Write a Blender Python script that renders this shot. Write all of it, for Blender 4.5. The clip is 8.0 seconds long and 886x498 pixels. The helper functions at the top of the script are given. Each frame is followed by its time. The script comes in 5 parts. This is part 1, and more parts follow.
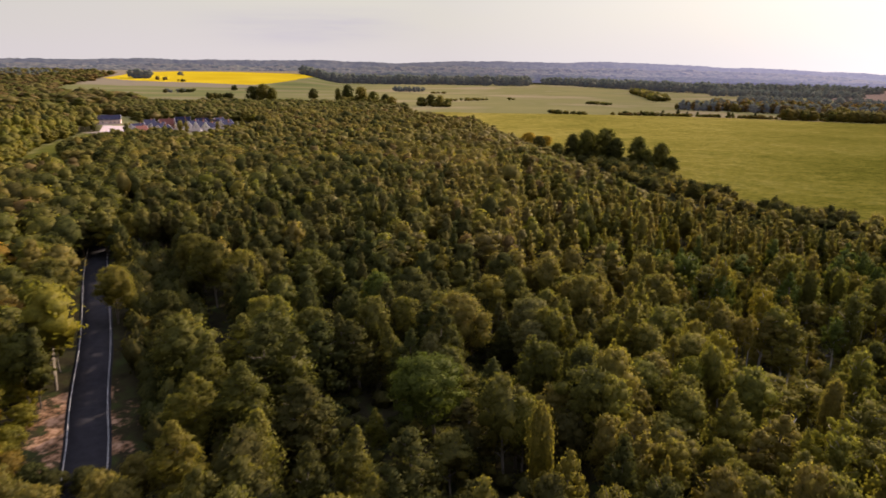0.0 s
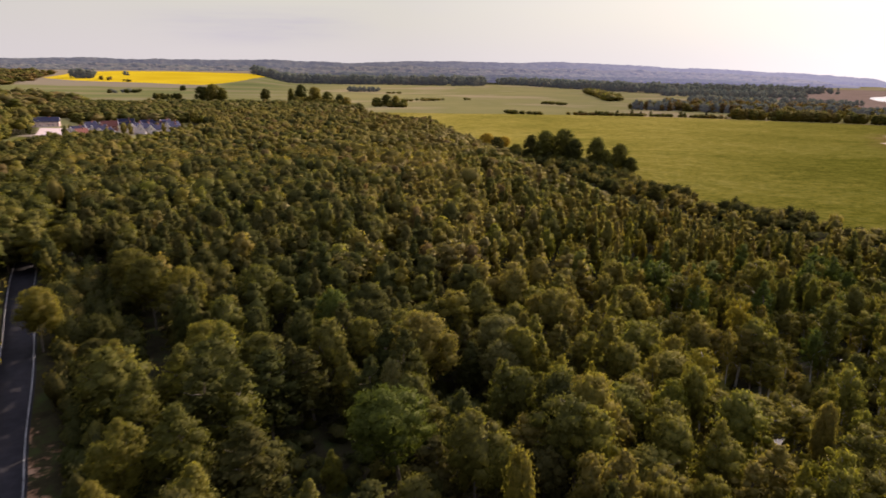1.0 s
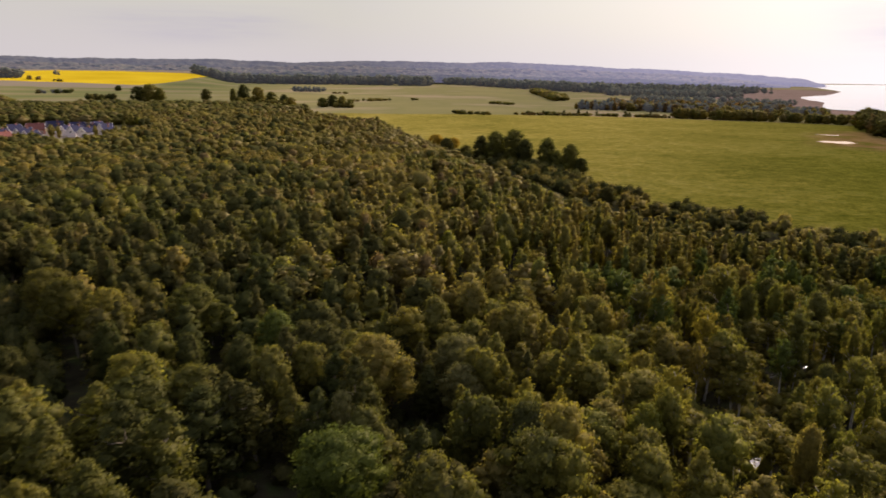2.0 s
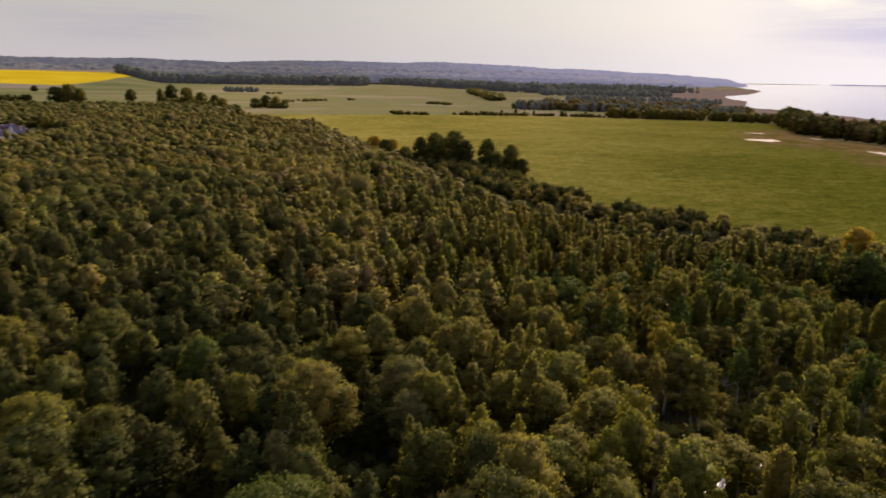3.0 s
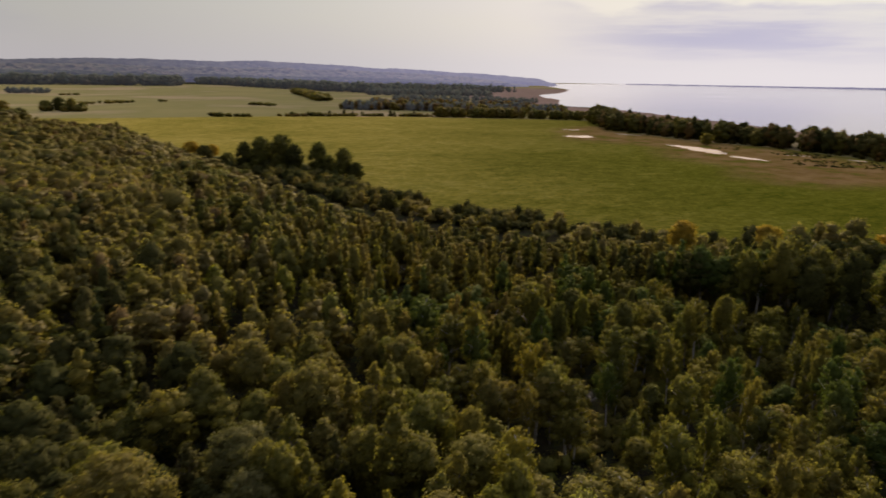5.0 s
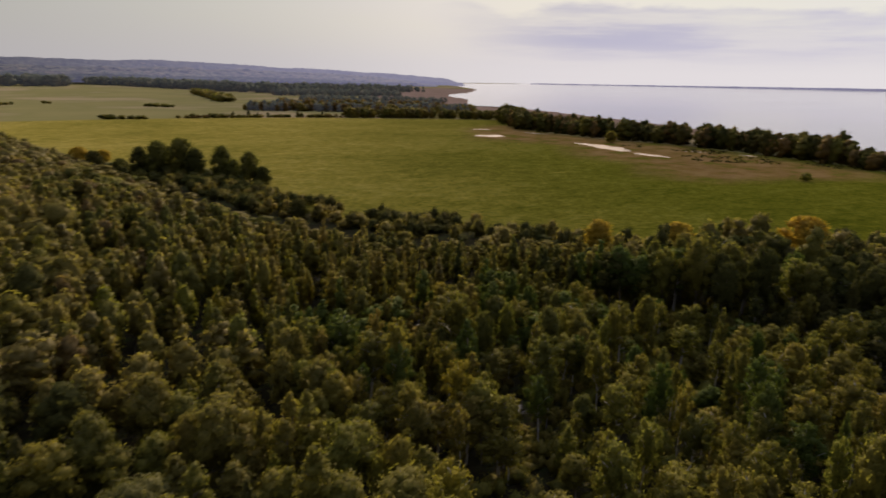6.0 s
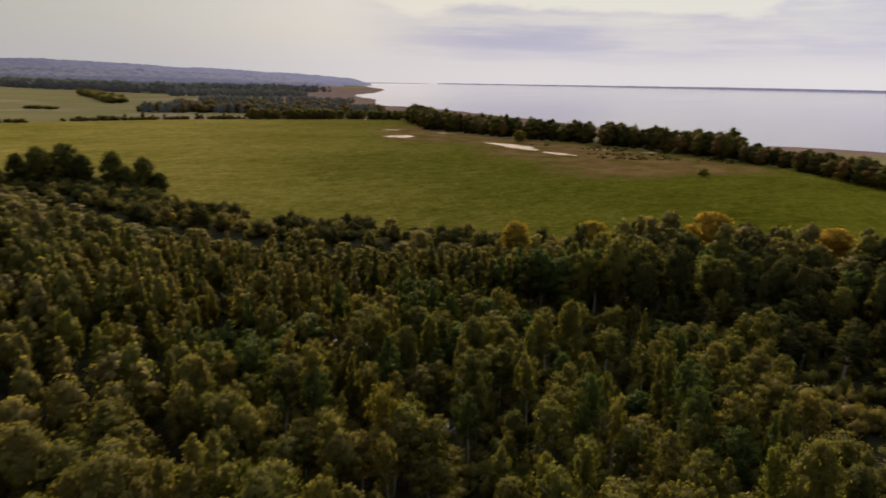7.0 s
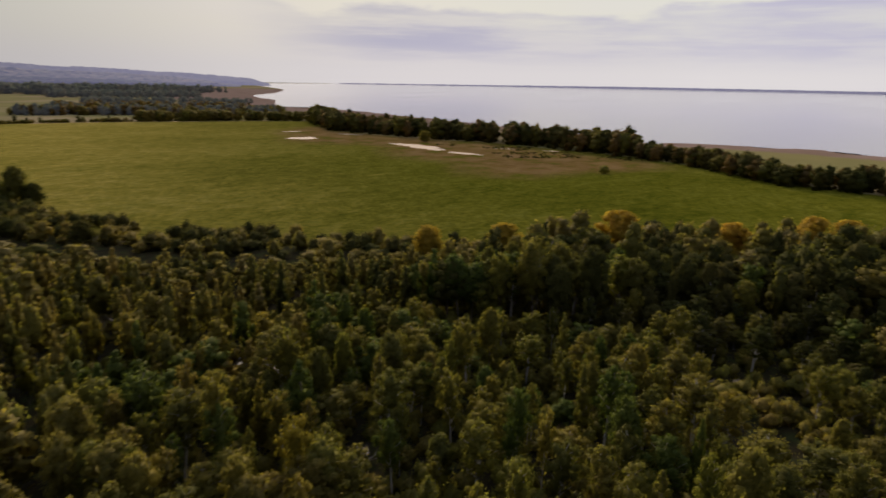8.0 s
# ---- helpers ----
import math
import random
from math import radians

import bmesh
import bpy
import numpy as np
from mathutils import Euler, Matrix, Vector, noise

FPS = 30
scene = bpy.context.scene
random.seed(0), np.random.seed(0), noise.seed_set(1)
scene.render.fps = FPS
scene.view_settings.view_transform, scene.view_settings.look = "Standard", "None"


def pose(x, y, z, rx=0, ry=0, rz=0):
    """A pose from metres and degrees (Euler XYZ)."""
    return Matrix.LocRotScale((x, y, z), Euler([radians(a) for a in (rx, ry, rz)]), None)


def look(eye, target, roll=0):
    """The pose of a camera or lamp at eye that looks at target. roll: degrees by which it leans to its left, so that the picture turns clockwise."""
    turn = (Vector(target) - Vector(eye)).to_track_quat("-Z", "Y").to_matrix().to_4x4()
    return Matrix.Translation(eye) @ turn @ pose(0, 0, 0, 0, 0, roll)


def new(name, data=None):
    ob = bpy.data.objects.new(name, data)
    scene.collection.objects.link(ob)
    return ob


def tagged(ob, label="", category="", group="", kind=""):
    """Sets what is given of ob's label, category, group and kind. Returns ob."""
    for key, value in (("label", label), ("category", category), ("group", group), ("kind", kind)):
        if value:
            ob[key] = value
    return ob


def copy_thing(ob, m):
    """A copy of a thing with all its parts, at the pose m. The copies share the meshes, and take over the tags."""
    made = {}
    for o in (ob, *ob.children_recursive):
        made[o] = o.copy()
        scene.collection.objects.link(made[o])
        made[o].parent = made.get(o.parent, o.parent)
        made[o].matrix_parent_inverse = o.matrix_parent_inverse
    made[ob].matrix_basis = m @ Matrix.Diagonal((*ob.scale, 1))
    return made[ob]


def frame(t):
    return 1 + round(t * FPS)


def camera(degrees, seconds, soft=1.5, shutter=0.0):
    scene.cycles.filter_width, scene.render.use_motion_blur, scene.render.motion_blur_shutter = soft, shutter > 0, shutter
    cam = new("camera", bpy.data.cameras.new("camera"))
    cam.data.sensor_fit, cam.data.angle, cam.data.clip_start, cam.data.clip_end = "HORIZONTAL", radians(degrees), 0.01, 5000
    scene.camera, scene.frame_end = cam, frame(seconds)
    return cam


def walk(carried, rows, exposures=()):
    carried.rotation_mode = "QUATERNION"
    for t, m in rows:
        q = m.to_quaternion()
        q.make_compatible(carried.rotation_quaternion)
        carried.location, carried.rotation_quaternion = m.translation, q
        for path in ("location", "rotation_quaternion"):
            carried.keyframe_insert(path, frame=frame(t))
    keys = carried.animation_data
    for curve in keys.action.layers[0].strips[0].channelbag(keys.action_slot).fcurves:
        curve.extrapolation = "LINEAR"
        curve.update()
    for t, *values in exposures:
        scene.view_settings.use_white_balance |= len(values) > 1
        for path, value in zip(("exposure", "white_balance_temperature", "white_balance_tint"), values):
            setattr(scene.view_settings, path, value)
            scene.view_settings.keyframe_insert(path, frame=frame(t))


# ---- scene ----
# ---- camera ----
cam = camera(69.1, 8.0, 1.65, 0.7)
METRES, EYE, TILT, LEAN, TURN = 60.0, 52.0, -15.5, -0.45, 0.0
ROWS = [
    (0.0, 0.0, 0.0, 0.0, 0.0, 0.0, -0.0),
    (0.5, -0.0044, 0.0746, 0.0214, -1.74, -0.01, 0.45),
    (1.0, -0.0066, 0.147, 0.0421, -3.75, -0.04, 0.98),
    (1.5, -0.0058, 0.217, 0.0621, -5.9, -0.09, 1.54),
    (3.0, 0.0116, 0.4129, 0.1174, -13.48, -0.44, 3.45),
    (3.5, 0.0226, 0.4726, 0.1343, -16.7, -0.65, 4.27),
    (4.0, 0.0357, 0.5298, 0.1503, -20.48, -0.98, 5.18),
    (4.5, 0.052, 0.5841, 0.1661, -24.29, -1.37, 6.08),
    (6.0, 0.1187, 0.7359, 0.2081, -35.9, -2.9, 8.71),
    (6.5, 0.1464, 0.7814, 0.2211, -39.85, -3.53, 9.51),
    (7.0, 0.1764, 0.8252, 0.2335, -43.86, -4.23, 10.27),
    (7.5, 0.2095, 0.8661, 0.2453, -48.03, -5.01, 11.01),
    (8.0, 0.2449, 0.9035, 0.2563, -52.33, -5.87, 11.72),
]
EXPOSURES = [(0.0, 1.13, 6450, 16), (1.5, 1.05, 6450, 16), (3.5, 0.71, 6360, 15), (4.5, 0.56, 6340, 14), (6.5, 0.41, 6300, 12), (8.0, 0.34, 6350, 11)]
walk(cam, [(t, pose(0, 0, EYE, TILT, LEAN, TURN) @ pose(METRES * x, METRES * y, METRES * z, 90 + pitch, roll, yaw)) for t, x, y, z, yaw, pitch, roll in ROWS], EXPOSURES)

# ---- world and sun ----
SUN_AZ, SUN_EL = 41.0, 27.0          # degrees clockwise from +y, and above the horizon


def nodes_of(block):
    block.use_nodes = True
    block.node_tree.nodes.clear()
    return block.node_tree


def add(tree, kind, **values):
    n = tree.nodes.new(kind)
    for k, v in values.items():
        if k == "op":
            n.operation = v
        elif k == "blend":
            n.blend_type = v
        elif k == "data":
            n.data_type = v
        elif k == "attr":
            n.attribute_name = v
    return n


def wire(tree, a, b):
    tree.links.new(a, b)


def math_node(tree, op, a, b=None, clamp=False):
    n = add(tree, "ShaderNodeMath", op=op)
    n.use_clamp = clamp
    for i, v in enumerate((a, b)):
        if v is None:
            continue
        if isinstance(v, (int, float)):
            n.inputs[i].default_value = v
        else:
            wire(tree, v, n.inputs[i])
    return n.outputs[0]


def span(tree, value, lo, hi, smooth=True):
    """0 at lo, 1 at hi."""
    n = tree.nodes.new("ShaderNodeMapRange")
    n.interpolation_type = "SMOOTHSTEP" if smooth else "LINEAR"
    n.inputs["From Min"].default_value, n.inputs["From Max"].default_value = lo, hi
    wire(tree, value, n.inputs["Value"])
    return n.outputs["Result"]


def mixed(tree, fac, a, b, blend="MIX"):
    n = tree.nodes.new("ShaderNodeMix")
    n.data_type, n.blend_type = "RGBA", blend
    for socket, v in ((n.inputs["Factor"], fac), (n.inputs[6], a), (n.inputs[7], b)):
        if isinstance(v, tuple):
            socket.default_value = (*v, 1)
        elif isinstance(v, (int, float)):
            socket.default_value = v
        else:
            wire(tree, v, socket)
    return n.outputs[2]


def noise_of(tree, vector, scale, detail=4.0, rough=0.55, stretch=None, turn=0.0):
    if stretch:
        m = tree.nodes.new("ShaderNodeMapping")
        m.inputs["Scale"].default_value = stretch
        m.inputs["Rotation"].default_value = (0, 0, radians(turn))
        wire(tree, vector, m.inputs["Vector"])
        vector = m.outputs[0]
    n = tree.nodes.new("ShaderNodeTexNoise")
    n.inputs["Scale"].default_value, n.inputs["Detail"].default_value, n.inputs["Roughness"].default_value = scale, detail, rough
    wire(tree, vector, n.inputs["Vector"])
    return n.outputs["Fac"]


world = bpy.data.worlds.new("world")
scene.world = world
wt = nodes_of(world)
geo = wt.nodes.new("ShaderNodeTexCoord")
sep = wt.nodes.new("ShaderNodeSeparateXYZ")
wire(wt, geo.outputs["Generated"], sep.inputs[0])
up = math_node(wt, "MAXIMUM", sep.outputs[2], 0.015)
comb = wt.nodes.new("ShaderNodeCombineXYZ")
wire(wt, sep.outputs[0], comb.inputs[0])
wire(wt, sep.outputs[1], comb.inputs[1])
wire(wt, up, comb.inputs[2])
sky = wt.nodes.new("ShaderNodeTexSky")
sky.sky_type, sky.sun_disc = "NISHITA", False
sky.sun_elevation, sky.sun_rotation = radians(SUN_EL), radians(SUN_AZ)
sky.dust_density, sky.air_density = 3.0, 1.0
wire(wt, comb.outputs[0], sky.inputs["Vector"])
blue = mixed(wt, 1.0, sky.outputs[0], (0.50, 0.50, 0.60), "MULTIPLY")
# thin high cloud, densest low down and towards the sun
azim = math_node(wt, "MULTIPLY", math_node(wt, "ARCTAN2", sep.outputs[0], sep.outputs[1]), 57.29578)
elev = math_node(wt, "MULTIPLY", math_node(wt, "ARCSINE", sep.outputs[2]), 57.29578)
flat = wt.nodes.new("ShaderNodeCombineXYZ")
wire(wt, azim, flat.inputs[0])
wire(wt, elev, flat.inputs[1])
wisps = noise_of(wt, flat.outputs[0], 0.09, 5, 0.55, (0.35, 1.6, 1))
veil = math_node(wt, "SUBTRACT", 0.985, math_node(wt, "MULTIPLY", span(wt, elev, 8, 60), 0.45))
cream = mixed(wt, span(wt, wisps, 0.35, 0.7), (0.69, 0.672, 0.575), (0.68, 0.655, 0.60))
thin = mixed(wt, veil, blue, cream)
# a grey bank over the lake and a streak over the hills
lumps = noise_of(wt, flat.outputs[0], 0.22, 5, 0.5, (0.5, 1.3, 1))
crest = math_node(wt, "ADD", 3.4, math_node(wt, "MULTIPLY", lumps, 4.6))
over = math_node(wt, "SUBTRACT", crest, elev)
bank = math_node(wt, "MULTIPLY", span(wt, over, -0.12, 0.5), span(wt, azim, 34, 50))
bank = math_node(wt, "MULTIPLY", bank, span(wt, elev, 0.2, 3.0))
streak = math_node(wt, "MULTIPLY", span(wt, azim, -24, -10), math_node(wt, "SUBTRACT", 1.0, span(wt, azim, -8, 0)))
streak = math_node(wt, "MULTIPLY", streak, math_node(wt, "MULTIPLY", span(wt, elev, 1.2, 3.4), math_node(wt, "SUBTRACT", 1.0, span(wt, elev, 3.6, 5.5))))
grey = math_node(wt, "MULTIPLY", math_node(wt, "MAXIMUM", math_node(wt, "MULTIPLY", bank, 0.85), math_node(wt, "MULTIPLY", streak, 0.6)), span(wt, wisps, 0.2, 0.55))
fibres = noise_of(wt, flat.outputs[0], 0.34, 5, 0.6, (0.13, 1.5, 1), 2)
grey = math_node(wt, "MULTIPLY", grey, math_node(wt, "ADD", 0.45, math_node(wt, "MULTIPLY", span(wt, fibres, 0.36, 0.60), 0.75)))
low = math_node(wt, "MULTIPLY", math_node(wt, "SUBTRACT", 1.0, span(wt, elev, 0.0, 5.5)), 0.75)
hazed = mixed(wt, low, thin, (0.735, 0.685, 0.70))
clouded = mixed(wt, grey, hazed, (0.53, 0.505, 0.60))
# the cloud glows more on the sun's side, over the lake
side = math_node(wt, "MULTIPLY", span(wt, azim, 0, 75, False), math_node(wt, "SUBTRACT", 1.0, span(wt, azim, 110, 170)))
bg = wt.nodes.new("ShaderNodeBackground")
wire(wt, clouded, bg.inputs["Color"])
below_sun = math_node(wt, "MULTIPLY", math_node(wt, "MULTIPLY", span(wt, azim, 18, 40), math_node(wt, "SUBTRACT", 1.0, span(wt, azim, 44, 74))), math_node(wt, "MULTIPLY", math_node(wt, "SUBTRACT", 1.0, span(wt, elev, 0.5, 6.0)), 0.06))
ahead_glow = math_node(wt, "MULTIPLY", math_node(wt, "MULTIPLY", span(wt, azim, -70, -10), math_node(wt, "SUBTRACT", 1.0, span(wt, azim, 100, 150))), 0.06)
wire(wt, math_node(wt, "ADD", math_node(wt, "ADD", math_node(wt, "ADD", 0.40, below_sun), ahead_glow), math_node(wt, "MULTIPLY", side, 0.34)), bg.inputs["Strength"])
wo = wt.nodes.new("ShaderNodeOutputWorld")
wire(wt, bg.outputs[0], wo.inputs[0])

sun = new("sun", bpy.data.lights.new("sun", "SUN"))
sun.data.energy, sun.data.angle, sun.data.color = 3.9, radians(0.53), (1.0, 0.835, 0.63)
a, e = radians(SUN_AZ), radians(SUN_EL)
sun.matrix_world = look((0, 0, 300), (-math.sin(a) * math.cos(e), -math.cos(a) * math.cos(e), 300 - math.sin(e)))

# ---- materials ----


def material(name):
    m = bpy.data.materials.new(name)
    t = nodes_of(m)
    out = t.nodes.new("ShaderNodeOutputMaterial")
    return m, t, out


def ramp(tree, value, stops):
    n = tree.nodes.new("ShaderNodeValToRGB")
    els = n.color_ramp.elements
    while len(els) < len(stops):
        els.new(0.5)
    for el, (p, c) in zip(els, stops):
        el.position, el.color = p, (*c, 1)
    wire(tree, value, n.inputs[0])
    return n.outputs[0]


def leaf_material(name, stops, through_light=0.54, gloss=0.007, glow=None, vary=0.55, grain=2.2):
    """Foliage: one tone a tree, small changes leaf by leaf, light that comes through."""
    m, t, out = material(name)
    info, at, g = t.nodes.new("ShaderNodeObjectInfo"), add(t, "ShaderNodeAttribute", attr="tint"), t.nodes.new("ShaderNodeNewGeometry")
    tone = math_node(t, "FRACT", math_node(t, "ADD", info.outputs["Random"], at.outputs["Fac"]))
    col = ramp(t, tone, stops)
    isl = g.outputs["Random Per Island"]
    leaf_tone = ramp(t, isl, [(0.0, tuple(1 - vary * k for k in (0.30, 0.28, 0.26))), (0.5, (1, 1, 1)), (1.0, tuple(1 + vary * k for k in (0.25, 0.20, 0.08)))])
    col = mixed(t, 1.0, col, leaf_tone, "MULTIPLY")
    patch = noise_of(t, g.outputs["Position"], 0.02, 3)
    col = mixed(t, math_node(t, "MULTIPLY", span(t, patch, 0.45, 0.7), 0.5), col, mixed(t, 1.0, col, (1.15, 0.96, 0.9), "MULTIPLY"))
    clump = noise_of(t, g.outputs["Position"], grain, 3, 0.65)
    col = mixed(t, 1.0, col, ramp(t, clump, [(0.32, (0.62, 0.66, 0.62)), (0.5, (1, 1, 1)), (0.68, (1.34, 1.28, 1.15))]), "MULTIPLY")
    d, tr, gl = t.nodes.new("ShaderNodeBsdfDiffuse"), t.nodes.new("ShaderNodeBsdfTranslucent"), t.nodes.new("ShaderNodeBsdfGlossy")
    wire(t, col, d.inputs["Color"])
    relief = t.nodes.new("ShaderNodeBump")
    relief.inputs["Strength"].default_value, relief.inputs["Distance"].default_value = 0.7, 0.35 / grain
    wire(t, clump, relief.inputs["Height"])
    wire(t, relief.outputs[0], d.inputs["Normal"])
    wire(t, mixed(t, 1.0, col, (1.48, 1.52, 0.85), "MULTIPLY"), tr.inputs["Color"])
    gl.inputs["Roughness"].default_value = 0.48
    wire(t, relief.outputs[0], gl.inputs["Normal"])
    gl.inputs["Color"].default_value = (0.88, 0.77, 0.56, 1)
    mx, mg = t.nodes.new("ShaderNodeMixShader"), t.nodes.new("ShaderNodeMixShader")
    mx.inputs[0].default_value, mg.inputs[0].default_value = through_light, gloss
    wire(t, d.outputs[0], mx.inputs[1])
    wire(t, tr.outputs[0], mx.inputs[2])
    wire(t, mx.outputs[0], mg.inputs[1])
    wire(t, gl.outputs[0], mg.inputs[2])
    final = mg.outputs[0]
    if glow:                                # distance haze put in as emission: hills, far shore, far trees
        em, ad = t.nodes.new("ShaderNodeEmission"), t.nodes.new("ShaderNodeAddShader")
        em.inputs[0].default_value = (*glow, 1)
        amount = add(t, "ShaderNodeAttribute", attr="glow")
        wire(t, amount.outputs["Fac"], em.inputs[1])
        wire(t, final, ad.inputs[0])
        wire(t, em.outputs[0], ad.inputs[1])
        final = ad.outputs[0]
    wire(t, final, out.inputs[0])
    return m


LEAF_GREEN = leaf_material("leaf_green", [(0, (0.110, 0.101, 0.021)), (0.35, (0.144, 0.125, 0.025)), (0.65, (0.129, 0.126, 0.025)), (1, (0.177, 0.144, 0.029))])
LEAF_LIME = leaf_material("leaf_lime", [(0, (0.123, 0.122, 0.017)), (0.5, (0.152, 0.139, 0.020)), (1, (0.179, 0.150, 0.022))], 0.52)
LEAF_OLIVE = leaf_material("leaf_olive", [(0, (0.127, 0.109, 0.027)), (0.4, (0.153, 0.127, 0.031)), (0.7, (0.149, 0.120, 0.031)), (1, (0.175, 0.142, 0.035))])
LEAF_GREY = leaf_material("leaf_grey", [(0, (0.120, 0.098, 0.030)), (0.4, (0.144, 0.116, 0.034)), (0.7, (0.134, 0.112, 0.034)), (1, (0.161, 0.132, 0.041))], 0.55, 0.014)
LEAF_YELLOW = leaf_material("leaf_yellow", [(0, (0.316, 0.194, 0.028)), (0.5, (0.299, 0.208, 0.029)), (1, (0.328, 0.170, 0.032))], 0.50)
LEAF_AMBER = leaf_material("leaf_amber", [(0, (0.145, 0.104, 0.022)), (0.5, (0.170, 0.116, 0.022)), (1, (0.182, 0.104, 0.024))], 0.50)
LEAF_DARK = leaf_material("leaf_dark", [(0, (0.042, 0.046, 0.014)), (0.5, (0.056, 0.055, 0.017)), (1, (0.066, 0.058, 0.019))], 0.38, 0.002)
# far leaves: paler colour and faint emission stand for haze
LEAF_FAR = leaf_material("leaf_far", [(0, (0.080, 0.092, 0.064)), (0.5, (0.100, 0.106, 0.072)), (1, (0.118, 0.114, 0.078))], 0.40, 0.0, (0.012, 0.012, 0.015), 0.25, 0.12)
# hill woods: the extra bluish colour is haze, put in as emission
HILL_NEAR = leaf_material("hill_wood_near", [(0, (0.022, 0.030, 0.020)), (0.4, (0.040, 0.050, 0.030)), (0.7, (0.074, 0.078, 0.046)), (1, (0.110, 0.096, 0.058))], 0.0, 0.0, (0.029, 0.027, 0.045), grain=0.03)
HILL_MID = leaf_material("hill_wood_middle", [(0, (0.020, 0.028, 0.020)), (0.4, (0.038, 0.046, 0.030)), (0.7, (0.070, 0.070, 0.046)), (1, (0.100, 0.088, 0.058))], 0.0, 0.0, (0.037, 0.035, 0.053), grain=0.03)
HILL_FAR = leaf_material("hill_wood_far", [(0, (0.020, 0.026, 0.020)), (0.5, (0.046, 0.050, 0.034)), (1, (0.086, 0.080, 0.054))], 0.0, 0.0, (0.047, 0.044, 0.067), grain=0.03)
LEAF_DEEP = leaf_material("leaf_deep", [(0, (0.077, 0.076, 0.017)), (0.4, (0.095, 0.092, 0.021)), (0.7, (0.100, 0.092, 0.021)), (1, (0.119, 0.107, 0.025))], 0.48)
LEAF_RUST = leaf_material("leaf_rust", [(0, (0.108, 0.077, 0.030)), (0.5, (0.130, 0.090, 0.033)), (1, (0.154, 0.102, 0.036))], 0.48)
LEAF_FRESH = leaf_material("leaf_fresh", [(0, (0.053, 0.072, 0.014)), (0.5, (0.062, 0.082, 0.016)), (1, (0.074, 0.089, 0.018))], 0.42)
LEAF_SILVER = leaf_material("leaf_silver", [(0, (0.115, 0.105, 0.034)), (0.5, (0.132, 0.118, 0.041)), (1, (0.150, 0.130, 0.046))], 0.45, 0.008)
LEAVES = [LEAF_GREEN, LEAF_OLIVE, LEAF_GREY, LEAF_YELLOW, LEAF_DARK, LEAF_FAR, LEAF_DEEP, LEAF_RUST, LEAF_LIME, LEAF_AMBER, LEAF_FRESH]
GREEN, OLIVE, GREY, YELLOW, DARK, FARLEAF, DEEP, RUST, LIME, AMBERI, FRESH, BARKI = range(12)


def solid(name, base, rough=0.8, vary=0.25, scale=0.5, bump=0.0, metal=0.0, spec=0.3):
    m, t, out = material(name)
    g = t.nodes.new("ShaderNodeNewGeometry")
    p = t.nodes.new("ShaderNodeBsdfPrincipled")
    big, fine = noise_of(t, g.outputs["Position"], scale, 4), noise_of(t, g.outputs["Position"], scale * 9, 3)
    both = math_node(t, "ADD", math_node(t, "MULTIPLY", big, 0.6), math_node(t, "MULTIPLY", fine, 0.4))
    lo, hi = tuple(c * (1 - vary) for c in base), tuple(min(0.95, c * (1 + vary)) for c in base)
    wire(t, ramp(t, both, [(0.3, lo), (0.7, hi)]), p.inputs["Base Color"])
    p.inputs["Roughness"].default_value, p.inputs["Metallic"].default_value = rough, metal
    p.inputs["Specular IOR Level"].default_value = spec
    if bump:
        b = t.nodes.new("ShaderNodeBump")
        b.inputs["Strength"].default_value, b.inputs["Distance"].default_value = 0.6, bump
        wire(t, both, b.inputs["Height"])
        wire(t, b.outputs[0], p.inputs["Normal"])
    wire(t, p.outputs[0], out.inputs[0])
    return m


BARK = solid("bark", (0.13, 0.105, 0.08), 0.9, 0.4, 2.0, 0.02)
DEADWOOD = solid("dead_wood", (0.17, 0.15, 0.13), 0.85, 0.35, 2.0, 0.02)
BARK_PALE = solid("bark_pale", (0.30, 0.27, 0.23), 0.8, 0.35, 2.0, 0.02)
ASPHALT = solid("asphalt", (0.022, 0.020, 0.022), 0.9, 0.35, 0.6, 0.004, spec=0.06)
PAINT = solid("road_paint", (0.27, 0.258, 0.24), 0.75, 0.6, 0.8)
SANDFLAT = solid("dry_pool", (0.31, 0.225, 0.15), 0.9, 0.16, 0.12, 0.01)
SAND = solid("verge_sand", (0.30, 0.175, 0.095), 0.95, 0.45, 0.35, 0.05)


